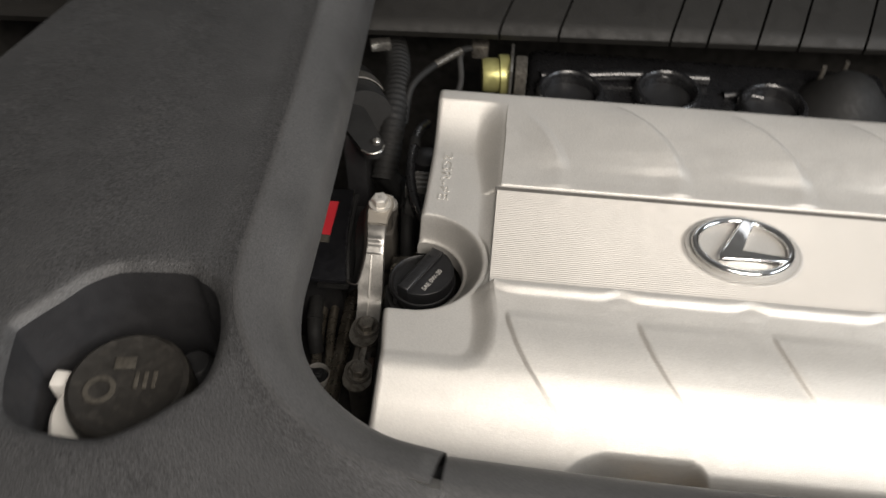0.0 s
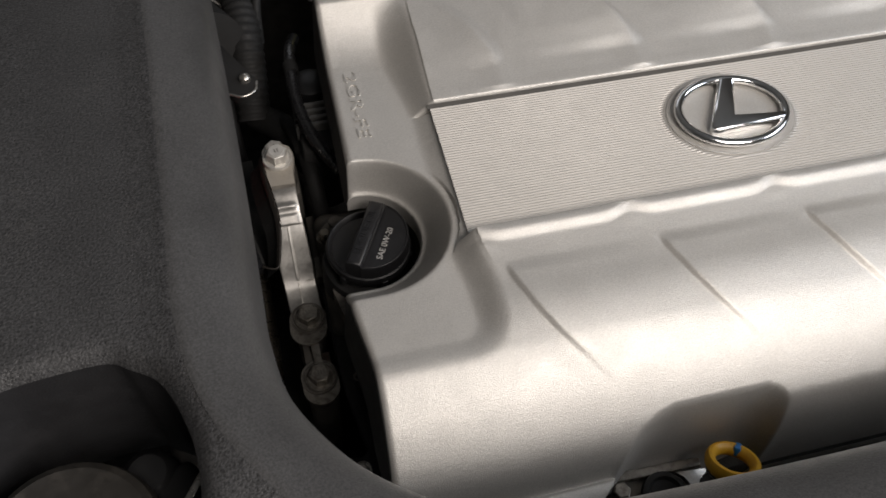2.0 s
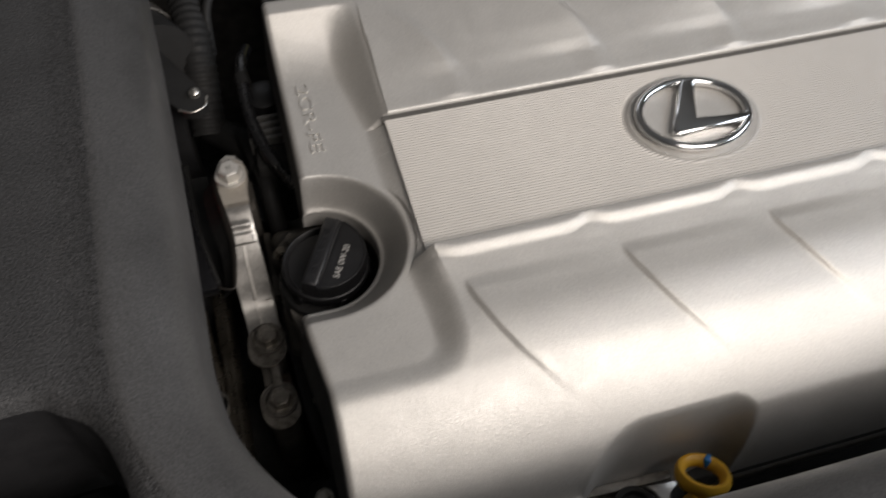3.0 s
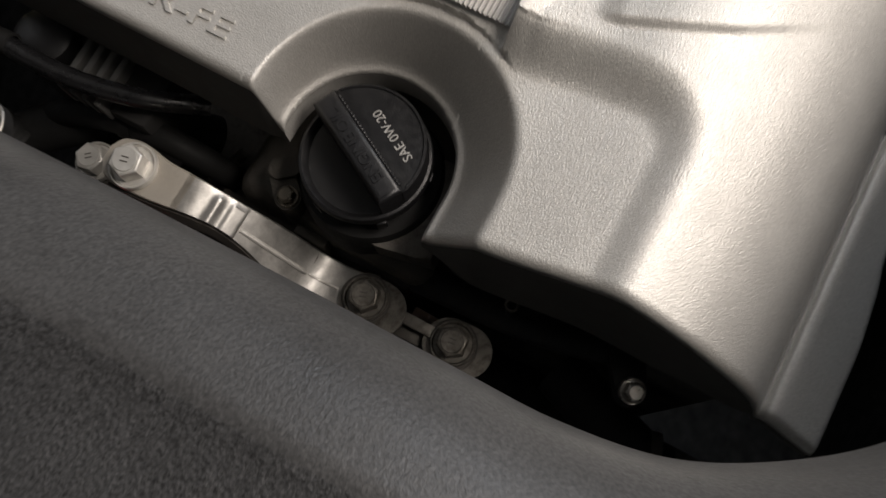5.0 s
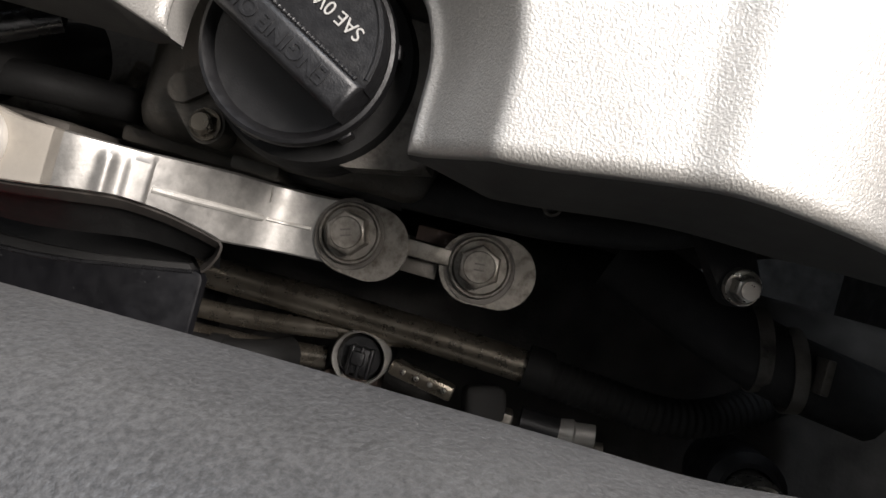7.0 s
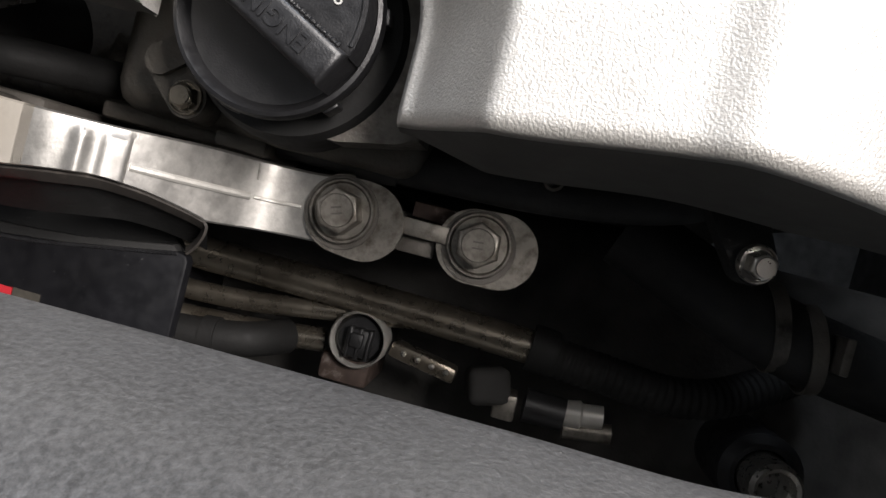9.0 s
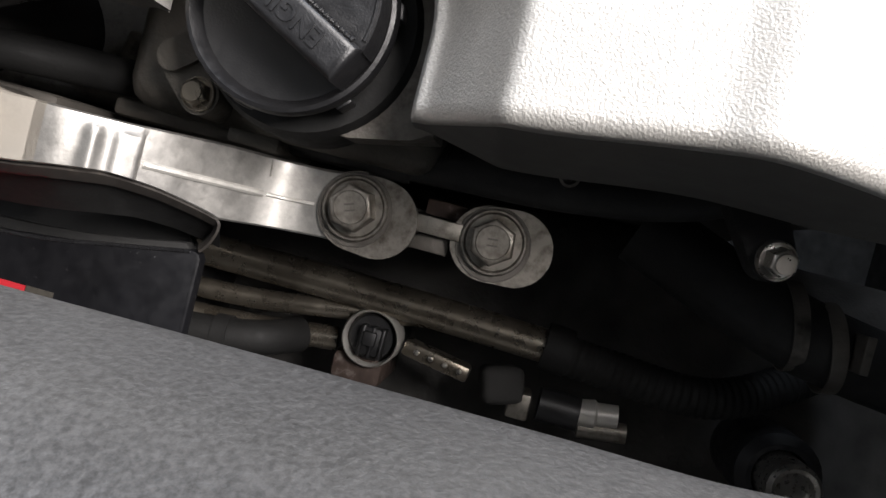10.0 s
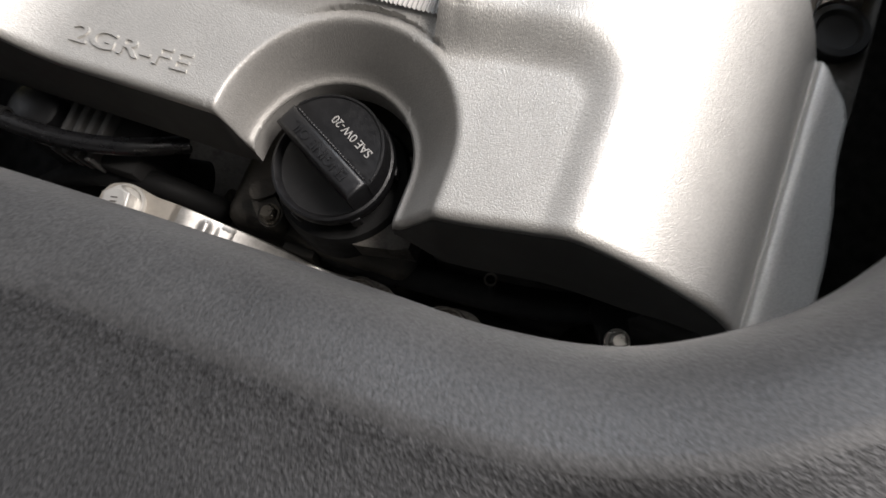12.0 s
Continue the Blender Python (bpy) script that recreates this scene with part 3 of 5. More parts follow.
HOLE = [tuple(p)[:2] for p in spline([(-0.2645, 0.237, 0), (-0.257, 0.248, 0), (-0.248, 0.2595, 0), (-0.239, 0.272, 0), (-0.229, 0.280, 0), (-0.217, 0.2845, 0), (-0.186, 0.287, 0), (-0.176, 0.2825, 0),
        (-0.1655, 0.275, 0), (-0.1580, 0.260, 0), (-0.1536, 0.240, 0), (-0.1555, 0.217, 0), (-0.167, 0.203, 0), (-0.178, 0.192, 0), (-0.189, 0.1835, 0), (-0.201, 0.179, 0), (-0.222, 0.1795, 0), (-0.236, 0.182, 0),
        (-0.249, 0.189, 0), (-0.257, 0.205, 0), (-0.262, 0.225, 0), (-0.2645, 0.237, 0)], 5)][:-1]
LIP = 0.0325
lip_fn = curve_fn([0.0, 0.0008, 0.002, 0.004, 0.010, 0.018, 0.026, 0.0295, 0.0320, 0.038, 0.050, 0.2, 0.9],
                  [1.0530, 1.0610, 1.0695, 1.0770, 1.0865, 1.0930, 1.0972, 1.0986, 1.0988, 1.0979, 1.0970, 1.0985, 1.108])


def edge_between(x0, x1):
    """The stretch of the opening's edge between two x, with exact ends."""
    out = []
    for (ax, ay), (bx, by) in zip(EDGE, EDGE[1:]):
        for lim in (x0, x1):
            if (ax - lim) * (bx - lim) < 0 and ay < 0.23:
                out.append((lim, ay + (by - ay) * (lim - ax) / (bx - ax)))
        if x0 < bx < x1:
            out.append((bx, by))
    return out


def edge_d(x, y):
    ring = EDGE + [(0.70, -0.4), (-0.9, -0.4), (-0.9, 0.95)]
    d = poly_distance(x, y, EDGE)
    return np.where(inside(x, y, ring), d, -d)


def hole_d(x, y):
    d = poly_distance(x, y, HOLE + HOLE[:1])
    return np.where(inside(x, y, HOLE), -d, d)


def panel_height(x, y):
    d, h = edge_d(x, y), hole_d(x, y)
    z = lip_fn(np.maximum(d, 0.0))
    return z - 0.006 * np.exp(-np.maximum(h, 0) / 0.003)


def edge_strip(line, close, top, down, inward):
    """A wall that hangs from a line; top gives its upper height."""
    n = len(line)
    V, Fc = [], []
    cx, cy = sum(p[0] for p in line) / n, sum(p[1] for p in line) / n
    for x, y in line:
        z = top(x, y)
        V += [(x, y, z), (x, y, z - 0.2 * down), (x + inward * (cx - x), y + inward * (cy - y), z - down)]
    for k in range(n if close else n - 1):
        a, b = 3 * k, 3 * ((k + 1) % n)
        Fc += [(a, b, b + 1, a + 1), (a + 1, b + 1, b + 2, a + 2)]
    return V, Fc


def rolled_lip(line, root):
    """The rounded rim that runs along the bay opening."""
    offs = [(0.006, 1.0480), (0.0020, 1.0490), (0.0004, 1.0510)] + [(d, float(lip_fn(np.array([d]))[0])) for d in
            (0.0, 0.0003, 0.0008, 0.0013, 0.002, 0.003, 0.004, 0.0055, 0.0075, 0.010, 0.013, 0.016, 0.019, 0.022, 0.025, 0.0275, 0.0290, 0.0305, LIP)]
    V, Fc, m = [], [], len(offs)
    for k, (x, y) in enumerate(line):
        (ax, ay), (bx, by) = line[max(k - 1, 0)], line[min(k + 1, len(line) - 1)]
        t = Vector((bx - ax, by - ay)).normalized()
        V += [(x + d * t.y, y - d * t.x, z) for d, z in offs]
        if k:
            a, b = m * (k - 1), m * k
            Fc += [(a + i, a + i + 1, b + i + 1, b + i) for i in range(m - 1)]
    ob = raw("rolled_rim", V, Fc, RIMPLASTIC, root, smooth=180)
    panel_normals(ob, 0.012)
    return ob


def panel_normals(ob, least):
    """Normals of the true surface for the points at least so far from the rim, so that rim and panel shade as one."""
    co = np.array([v.co[:] for v in ob.data.vertices])
    x, y, e = co[:, 0], co[:, 1], 2e-4
    d = edge_d(x, y)
    nx = -(panel_height(x + e, y) - panel_height(x - e, y)) / (2 * e)
    ny = -(panel_height(x, y + e) - panel_height(x, y - e)) / (2 * e)
    n = np.stack([nx, ny, np.ones_like(nx)], 1)
    n /= np.linalg.norm(n, axis=1)[:, None]
    n[(d < least) | (hole_d(x, y) < 0.006)] = 0
    ob.data.normals_split_custom_set_from_vertices([tuple(v) for v in n.tolist()])


def side_panel():
    root = empty("side_trim_panel", "dark grey textured plastic engine bay side panel with a filler opening", "trim panel", (-0.3, 0.3, 1.0))
    xs = np.concatenate([np.arange(-0.60, -0.40, 0.008), np.arange(-0.40, -0.0252, 0.0026)])
    xs[-1] = -0.0252
    ys = np.concatenate([np.arange(-0.06, 0.15, 0.008), np.arange(0.15, 0.95, 0.0026)])
    X, Y = np.meshgrid(xs, ys)
    P, F = sheet(X, Y, panel_height, lambda x, y: np.minimum(np.minimum(edge_d(x, y) - LIP, hole_d(x, y)), (x + 0.372 - 0.264 * (y - 0.48)) * 0.967), 0.0019)
    ob = raw("panel", P, F, PLASTIC, root, smooth=180)
    panel_normals(ob, 0.0)
    rolled_lip(edge_between(-0.2, -0.0252), root)
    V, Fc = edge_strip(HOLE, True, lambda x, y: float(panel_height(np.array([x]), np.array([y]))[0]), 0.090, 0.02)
    # the shade inside the opening is put into this wall's darker grey
    raw("opening_wall", V, Fc, surface("shaded_wall_plastic", (0.026, 0.026, 0.028), 0.6, 0, 0.4, vary=0.12, vscale=20, grain=0.0002, gscale=900), root, "plastic wall of the opening, coloured darker for its shade", smooth=60)
    for o in root.children:
        o.matrix_parent_inverse = root.matrix_basis.inverted()


def front_panel():
    root = empty("front_trim_panel", "dark grey textured plastic radiator cover panel", "trim panel", (0.3, 0.1, 1.0))
    xs = np.concatenate([[-0.0245], np.arange(-0.022, 0.45, 0.004), [0.5, 0.6, 0.66]])
    ys = np.concatenate([np.arange(-0.06, 0.15, 0.008), np.arange(0.15, 0.222, 0.0026)])
    X, Y = np.meshgrid(xs, ys)
    P, F = sheet(X, Y, panel_height, lambda x, y: edge_d(x, y) - LIP, 0.0026)
    panel_normals(raw("panel", P, F, PLASTIC, root, smooth=180), 0.0)
    rolled_lip(edge_between(-0.0245, 0.66), root)
    for o in root.children:
        o.matrix_parent_inverse = root.matrix_basis.inverted()


side_panel()
front_panel()


# ---- reservoir under the panel ----
def reservoir():
    root = empty("coolant_reservoir", "white plastic reservoir with a dirty black screw cap", "reservoir", (-0.205, 0.218, 0.9))
    neck = lathe([(0, 0.90), (0.046, 0.90), (0.046, 0.985), (0.040, 1.0), (0.0362, 1.01), (0.0362, 1.046), (0.034, 1.048), (0, 1.048)], 40, pose(-0.2160, 0.2180, 0))
    part("neck", neck, WHITE, root, "white plastic neck")
    cap = lathe([(0, 1.02), (0.0345, 1.02), (0.0352, 1.024), (0.0352, 1.058), (0.0338, 1.0635), (0.031, 1.0655), (0.027, 1.0645), (0, 1.0640)], 56, pose(-0.2075, 0.2275, 0))
    lid = part("cap", cap, CAPDIRT, root, "dirty black screw cap")
    ears = [(-0.2510, 0.2315, 0.010, 0.011)]
    for x, y, a, b in ears:
        part("ear", box(x - a / 2, x + a / 2, y - b / 2, y + b / 2, 1.0, 1.056, 0.002), WHITE, root, "white plastic ear")
    part("collar", moved(box(-0.012, 0.012, -0.020, 0.016, 0, 0.050, 0.004, 3), pose(-0.1690, 0.2440, 0.99, 0, 0, 30)), BLACK, root, "black plastic collar")
    part("clip", moved(box(-0.0018, 0.0018, -0.009, 0.009, 0, 0.004, 0.0008), pose(-0.1640, 0.2480, 1.040, 0, 0, -35)), STEEL, root, "bright metal clip")
    part("knob", lathe([(0, 1.0), (0.0125, 1.0), (0.0130, 1.030), (0.0115, 1.0385), (0.0080, 1.0420), (0, 1.0430)], 32, pose(-0.1830, 0.2590, 0)), BLACK, root, "black knob")
    part("wire_clip", tube([(-0.2010, 0.2580, 1.036), (-0.1960, 0.2560, 1.041), (-0.1890, 0.2520, 1.0425), (-0.1800, 0.2470, 1.040), (-0.1740, 0.2480, 1.034)], 0.0007, 8), STEEL, root, "bright wire clip")
    part("knob", lathe([(0, 1.0), (0.0070, 1.0), (0.0072, 1.026), (0.0050, 1.031), (0, 1.032)], 24, pose(-0.2060, 0.2600, 0)), BLACK, root, "black knob")
    m = pose(-0.2075, 0.2275, 1.0645, 0, 0, 8)
    for k in range(3):
        part("raised_mark", moved(box(0.004 + 0.005 * k, 0.0065 + 0.005 * k, -0.004, 0.007, 0, 0.0009, 0.0003), m), MARK, lid)
    part("raised_mark", moved(box(-0.009, 0.003, 0.009, 0.017, 0, 0.0008, 0.0003), m), MARK, lid)
    part("raised_mark", moved(lathe([(0.006, 0), (0.006, 0.0009), (0.009, 0.0009), (0.009, 0)], 28, pose(-0.014, -0.004, 0)), m), MARK, lid)
    for o in root.children:
        o.matrix_parent_inverse = root.matrix_basis.inverted()


reservoir()


# ---- bolts ----
def bolt_bm(m, af=0.012, head=0.0065, flange=0.0095, washer=0.0025):
    """A flanged hexagon bolt, its seat at the origin, with grade marks on the head."""
    bm = lathe([(0, 0), (flange, 0), (flange, washer * 0.75), (flange * 0.96, washer), (flange * 0.90, washer), (flange * 0.84, washer * 0.55), (af * 0.5, washer * 0.6), (0, washer * 0.6)], 32)
    r = af / math.sqrt(3)
    prism([(r * math.cos(a), r * math.sin(a)) for a in [math.pi / 3 * k for k in range(6)]], washer * 0.5, washer + head, 0.0011, 3, bm)
    lathe([(0, washer + head - 0.0001), (af * 0.42, washer + head - 0.0001), (af * 0.39, washer + head + 0.0004), (0, washer + head + 0.0004)], 28, None, bm)
    return moved(bm, m)


def free_bolt(label, m, material=STEEL, group="", **size):
    ob = part("bolt", bolt_bm(Matrix.Identity(4), **size), material)
    top = size.get("washer", 0.0025) + size.get("head", 0.0065) + 0.0003
    if size.get("af", 0.012) > 0.01:
        for k in (-1, 1):
            part("grade_mark", box(k * 0.0009 - 0.00025, k * 0.0009 + 0.00025, -0.0015, 0.0015, top - 0.0004, top + 0.0003), DARKMETAL, ob, "dark stamped stroke", smooth=None)
    ob.matrix_world = m
    return tagged(ob, label, "bolt", group)


def stadium(c1, r1, c2, r2, n=20):
    """Outline round two circles."""
    d = math.hypot(c2[0] - c1[0], c2[1] - c1[1])
    a = math.atan2(c2[1] - c1[1], c2[0] - c1[0])
    b = math.acos(max(-1, min(1, (r1 - r2) / d)))
    one = [(c1[0] + r1 * math.cos(t), c1[1] + r1 * math.sin(t)) for t in np.linspace(a + b, a + 2 * math.pi - b, n)]
    two = [(c2[0] + r2 * math.cos(t), c2[1] + r2 * math.sin(t)) for t in np.linspace(a - b, a + b, n)]
    return one + two


# ---- aluminium bracket, its shim and its bolts ----
strap_left = curve_fn([0.3735, 0.3760, 0.384, 0.397, 0.412, 0.4222, 0.4232, 0.430, 0.437, 0.445, 0.453, 0.466, 0.478, 0.487, 0.4940, 0.4975],
                      [-0.1105, -0.1160, -0.1185, -0.1190, -0.1200, -0.1206, -0.1200, -0.1174, -0.1155, -0.1147, -0.1156, -0.1176, -0.1188, -0.1190, -0.1172, -0.1118])
strap_right = curve_fn([0.3735, 0.3760, 0.384, 0.401, 0.409, 0.422, 0.433, 0.444, 0.456, 0.470, 0.486, 0.4940, 0.4975],
                       [-0.1045, -0.0990, -0.0975, -0.0988, -0.0990, -0.0992, -0.1000, -0.1008, -0.1010, -0.1010, -0.0990, -0.1008, -0.1062])


def strap_bracket():
    root = empty("mount_bracket", "bent bright aluminium mount bracket worn at its bends", "bracket", (-0.108, 0.40, 0.90))
    prof = spline([(0, 0.4972, 0.9550), (0, 0.485, 0.9555), (0, 0.462, 0.9550), (0, 0.451, 0.9510), (0, 0.438, 0.9410), (0, 0.424, 0.9250), (0, 0.414, 0.9135), (0, 0.405, 0.9095),
                   (0, 0.392, 0.9090), (0, 0.374, 0.9090)], 24)
    rows = []
    for i, p in enumerate(prof):
        d = (prof[min(i + 1, len(prof) - 1)] - prof[max(i - 1, 0)]).normalized()
        nrm = Vector((1, 0, 0)).cross(d).normalized()
        nrm = nrm if nrm.z > 0 else -nrm
        one = np.array([p.y])
        le, ri = float(strap_left(one)[0]), float(strap_right(one)[0])
        mid, half = (le + ri) / 2, (ri - le) / 2
        bump = 0.0013 * math.exp(-((p.y - 0.4490) / 0.0017) ** 2) + 0.0011 * float(sstep(0.4392, 0.4399, one)[0] - sstep(0.4438, 0.4456, one)[0])
        row = []
        for u, h, b in ((-1, -0.0060, 0), (-1, -0.0040, 0), (-1, -0.0006, 0.6), (-0.95, 0.0, 1), (-0.3, 0.0001, 1), (0.3, 0.0001, 1), (0.56, 0.0001, 1), (0.72, 0.0001, 0.25), (0.93, 0.0, 0), (1, -0.0008, 0), (1, -0.0060, 0)):
            row.append(Vector((mid + u * half, p.y, p.z)) + (h + b * bump) * nrm)
        rows.append(row)
    for name, mat, label, keep in (("strap", ALU, "", [r for r in rows if r[0].y < 0.4640]), ("strap_end", BEIGE, "dull beige end of the strap", [r for r in rows if r[0].y > 0.4610])):
        bm = bmesh.new()
        rings = [[bm.verts.new(v) for v in r] for r in keep]
        for a, b in zip(rings, rings[1:]):
            for k in range(11):
                bm.faces.new([a[k], a[(k + 1) % 11], b[(k + 1) % 11], b[k]])
        bm.faces.new(rings[0])
        bm.faces.new(rings[-1][::-1])
        part(name, bm, mat, root, label)
    seam = tube([(-0.1104, 0.4388, 0.9416), (-0.1105, 0.432, 0.9346), (-0.1105, 0.424, 0.9252), (-0.1105, 0.4145, 0.9142)], 0.0011, 8, 12)
    part("casting_seam", seam, ZINC, root, "bright scraped seam")
    part("casting_seam", tube([(-0.1104, 0.4135, 0.9133), (-0.1103, 0.408, 0.9102), (-0.1098, 0.400, 0.9092)], 0.0006, 8, 6), ZINC, root, "bright scraped seam")
    part("scratch", tube([(-0.1050, 0.4134, 0.9136), (-0.1020, 0.4136, 0.9137), (-0.1002, 0.4138, 0.9138)], 0.0004, 6, 3), ZINC, root, "bright scratch")
    for o in root.children:
        o.matrix_parent_inverse = root.matrix_basis.inverted()
    # shim: two lobes and a neck
    shim = empty("shim_plate", "flat grey steel shim with two rounded lobes under bolts", "shim", (-0.109, 0.362, 0.905))
    b1 = prism(stadium((-0.1085, 0.3865), 0.0119, (-0.1092, 0.3800), 0.0118), 0.9092, 0.9110, 0.0004)
    part("lobe", b1, DULLSTEEL, shim)
    b2 = prism(stadium((-0.1080, 0.3470), 0.0112, (-0.1076, 0.3392), 0.0113), 0.9066, 0.9084, 0.0004)
    part("lobe", b2, DULLSTEEL, shim)
    for x, y, z in ((-0.1082, 0.3872, 0.9108), (-0.1078, 0.3456, 0.9082)):
        part("washer", lathe([(0, z), (0.0112, z), (0.0110, z + 0.0006), (0, z + 0.0006)], 36, pose(x, y, 0)), DARKMETAL, shim, "dark grimy washer")
    nk = box(-0.1097, -0.1045, 0.3550, 0.3715, 0.9080, 0.9098, 0.0004)
    part("neck", nk, DULLSTEEL, shim)
    part("tab", box(-0.1040, -0.0990, 0.3560, 0.3690, 0.8900, 0.8950, 0.0006), RUSTY, shim, "rust-stained tab")
    part("lower_strip", box(-0.1150, -0.1096, 0.3585, 0.3720, 0.9030, 0.9046, 0.0004), DARKMETAL, shim, "dark strip below the neck")
    for o in shim.children:
        o.matrix_parent_inverse = shim.matrix_basis.inverted()
    free_bolt("light zinc flanged bolt on top of bracket", pose(-0.1095, 0.4835, 0.9558, 0, 0, 12), ZINC, "bracket bolts", flange=0.0098)
    free_bolt("light zinc bolt beside bracket end", pose(-0.1112, 0.5250, 0.9115, 0, 0, 40), ZINC, "bracket bolts")
    free_bolt("grey grimy flanged bolt through steel shim", pose(-0.1078, 0.3869, 0.9114, 0, 0, 18), DULLSTEEL, "bracket bolts", flange=0.0098, head=0.0062, washer=0.0020)
    free_bolt("grey grimy flanged bolt through steel shim", pose(-0.1072, 0.3454, 0.9088, 0, 0, 5), DULLSTEEL, "bracket bolts", flange=0.0098, head=0.0062, washer=0.0020)
    # pedestal that carries the strap and shim
    ped = empty("mount_pedestal", "dark cast pedestal under the bracket bolts", "engine mount", (-0.107, 0.36, 0.85))
    for x, y, z in ((-0.1080, 0.3866, 0.9090), (-0.1075, 0.3450, 0.9064)):
        part("boss", lathe([(0, 0.78), (0.0098, 0.78), (0.0098, z), (0, z)], 32, pose(x, y, 0)), DARKMETAL, ped)
    part("web", box(-0.1110, -0.1030, 0.345, 0.387, 0.78, 0.8900, 0.001), BAYSHADE, ped)
    part("block", box(-0.1185, -0.098, 0.474, 0.500, 0.80, 0.9285, 0.002), DARKMETAL, ped)
    part("block", prism(stadium((-0.1090, 0.5080), 0.0090, (-0.1112, 0.5250), 0.0098), 0.80, 0.9110, 0.001), DARKMETAL, ped)
    part("post", lathe([(0, 0.92), (0.0100, 0.92), (0.0100, 0.9490), (0, 0.9490)], 28, pose(-0.1095, 0.4850, 0)), DARKMETAL, ped)
    for o in ped.children:
        o.matrix_parent_inverse = ped.matrix_basis.inverted()


strap_bracket()


# ---- black housing beside the bracket ----
def housing():
    root = empty("black_housing", "dusty black plastic housing with a red label", "housing", (-0.17, 0.48, 0.80))
    strap_z = curve_fn([0.405, 0.414, 0.424, 0.438, 0.451, 0.462, 0.485, 0.533], [0.9095, 0.9135, 0.9250, 0.9410, 0.9510, 0.9550, 0.9555, 0.9550])
    arc = [(float(strap_left(np.array([y]))[0]) - 0.0003, float(y), float(strap_z(np.array([y]))[0]) - 0.0012) for y in np.linspace(0.4900, 0.4236, 44)]
    arc += [tuple(p) for p in spline([(-0.1204, 0.4225, 0.9228), (-0.1222, 0.4216, 0.9222), (-0.1255, 0.4222, 0.9215), (-0.1290, 0.4240, 0.9210), (-0.1316, 0.4262, 0.9206)], 5)]
    tops, walls = [], []
    for k, (x, y, z) in enumerate(arc):
        (ax, ay, _), (bx, by, _) = arc[max(k - 1, 0)], arc[min(k + 1, len(arc) - 1)]
        t = Vector((bx - ax, by - ay)).normalized()
        at = lambda w, h: (x + w * t.y, y - w * t.x, h)
        tops.append([at(0.0004, z - 0.0016), at(0, z - 0.0006), at(0.0006, z), at(0.0024, z - 0.0026), at(0.0030, z - 0.0036), at(0.0028, z - 0.0050)])
        walls.append([at(0.0002, z - 0.0010), at(0.0012, z - 0.0040), at(0.0110, z - 0.0200)])

    def strip(rows):
        m = len(rows[0])
        return [v for r in rows for v in r], [(m * a + c, m * a + c + 1, m * a + m + c + 1, m * a + m + c) for a in range(len(rows) - 1) for c in range(m - 1)]
    raw("rim", *strip(tops), surface("worn_rim", (0.034, 0.030, 0.027), 0.5, 0, 0.4, vary=0.25, vscale=120, dirt=(0.060, 0.052, 0.044), dscale=200), root, "worn brownish rim", smooth=40)
    raw("rim_wall", *strip(walls), DARKRUBBER, root, smooth=40)
    part("body", box(-0.24, -0.1460, 0.462, 0.530, 0.70, 0.8850, 0.004), BLACK, root)
    part("inner_floor", prism([(-0.1330, 0.4360), (-0.1290, 0.4400), (-0.1265, 0.4480), (-0.1265, 0.4620), (-0.1275, 0.4800), (-0.1290, 0.533), (-0.16, 0.533), (-0.16, 0.4360)][::-1], 0.895, 0.8990), DARKRUBBER, root)
    part("inner_step", prism([(-0.1330, 0.4300), (-0.1302, 0.4330), (-0.1330, 0.4480), (-0.1352, 0.4620), (-0.1370, 0.4800), (-0.1390, 0.533), (-0.16, 0.533), (-0.16, 0.4300)][::-1], 0.911, 0.9150, 0.0008), DARKRUBBER, root)
    edge = [(-0.1425, 0.533), (-0.1400, 0.484), (-0.1380, 0.466), (-0.1360, 0.455), (-0.1330, 0.438), (-0.1312, 0.4285), (-0.1318, 0.4262), (-0.1335, 0.4253)]
    part("cover_plate", prism((edge + [(-0.24, 0.4248), (-0.24, 0.533)])[::-1], 0.9165, 0.9205, 0.0012), SPECKED, root, "black plate with white specks")
    part("bead", tube([(x - 0.0006, y + 0.0004, 0.9204) for x, y in edge[:-2]], 0.0006, 8), GLOSSBLACK, root)
    lab = part("label", box(-0.1775, -0.1545, 0.4750, 0.5160, 0.9203, 0.9209), RED, root, "red paper label")
    for k in range(3):
        part("print_bar", box(-0.1740 + 0.004 * k, -0.1725 + 0.004 * k, 0.484, 0.514 - 0.006 * k, 0.9208, 0.92105), BLACK, lab)
    part("print_bar", box(-0.1775, -0.1543, 0.4660, 0.4747, 0.9203, 0.9209), MARK, lab)
    for o in root.children:
        o.matrix_parent_inverse = root.matrix_basis.inverted()


housing()


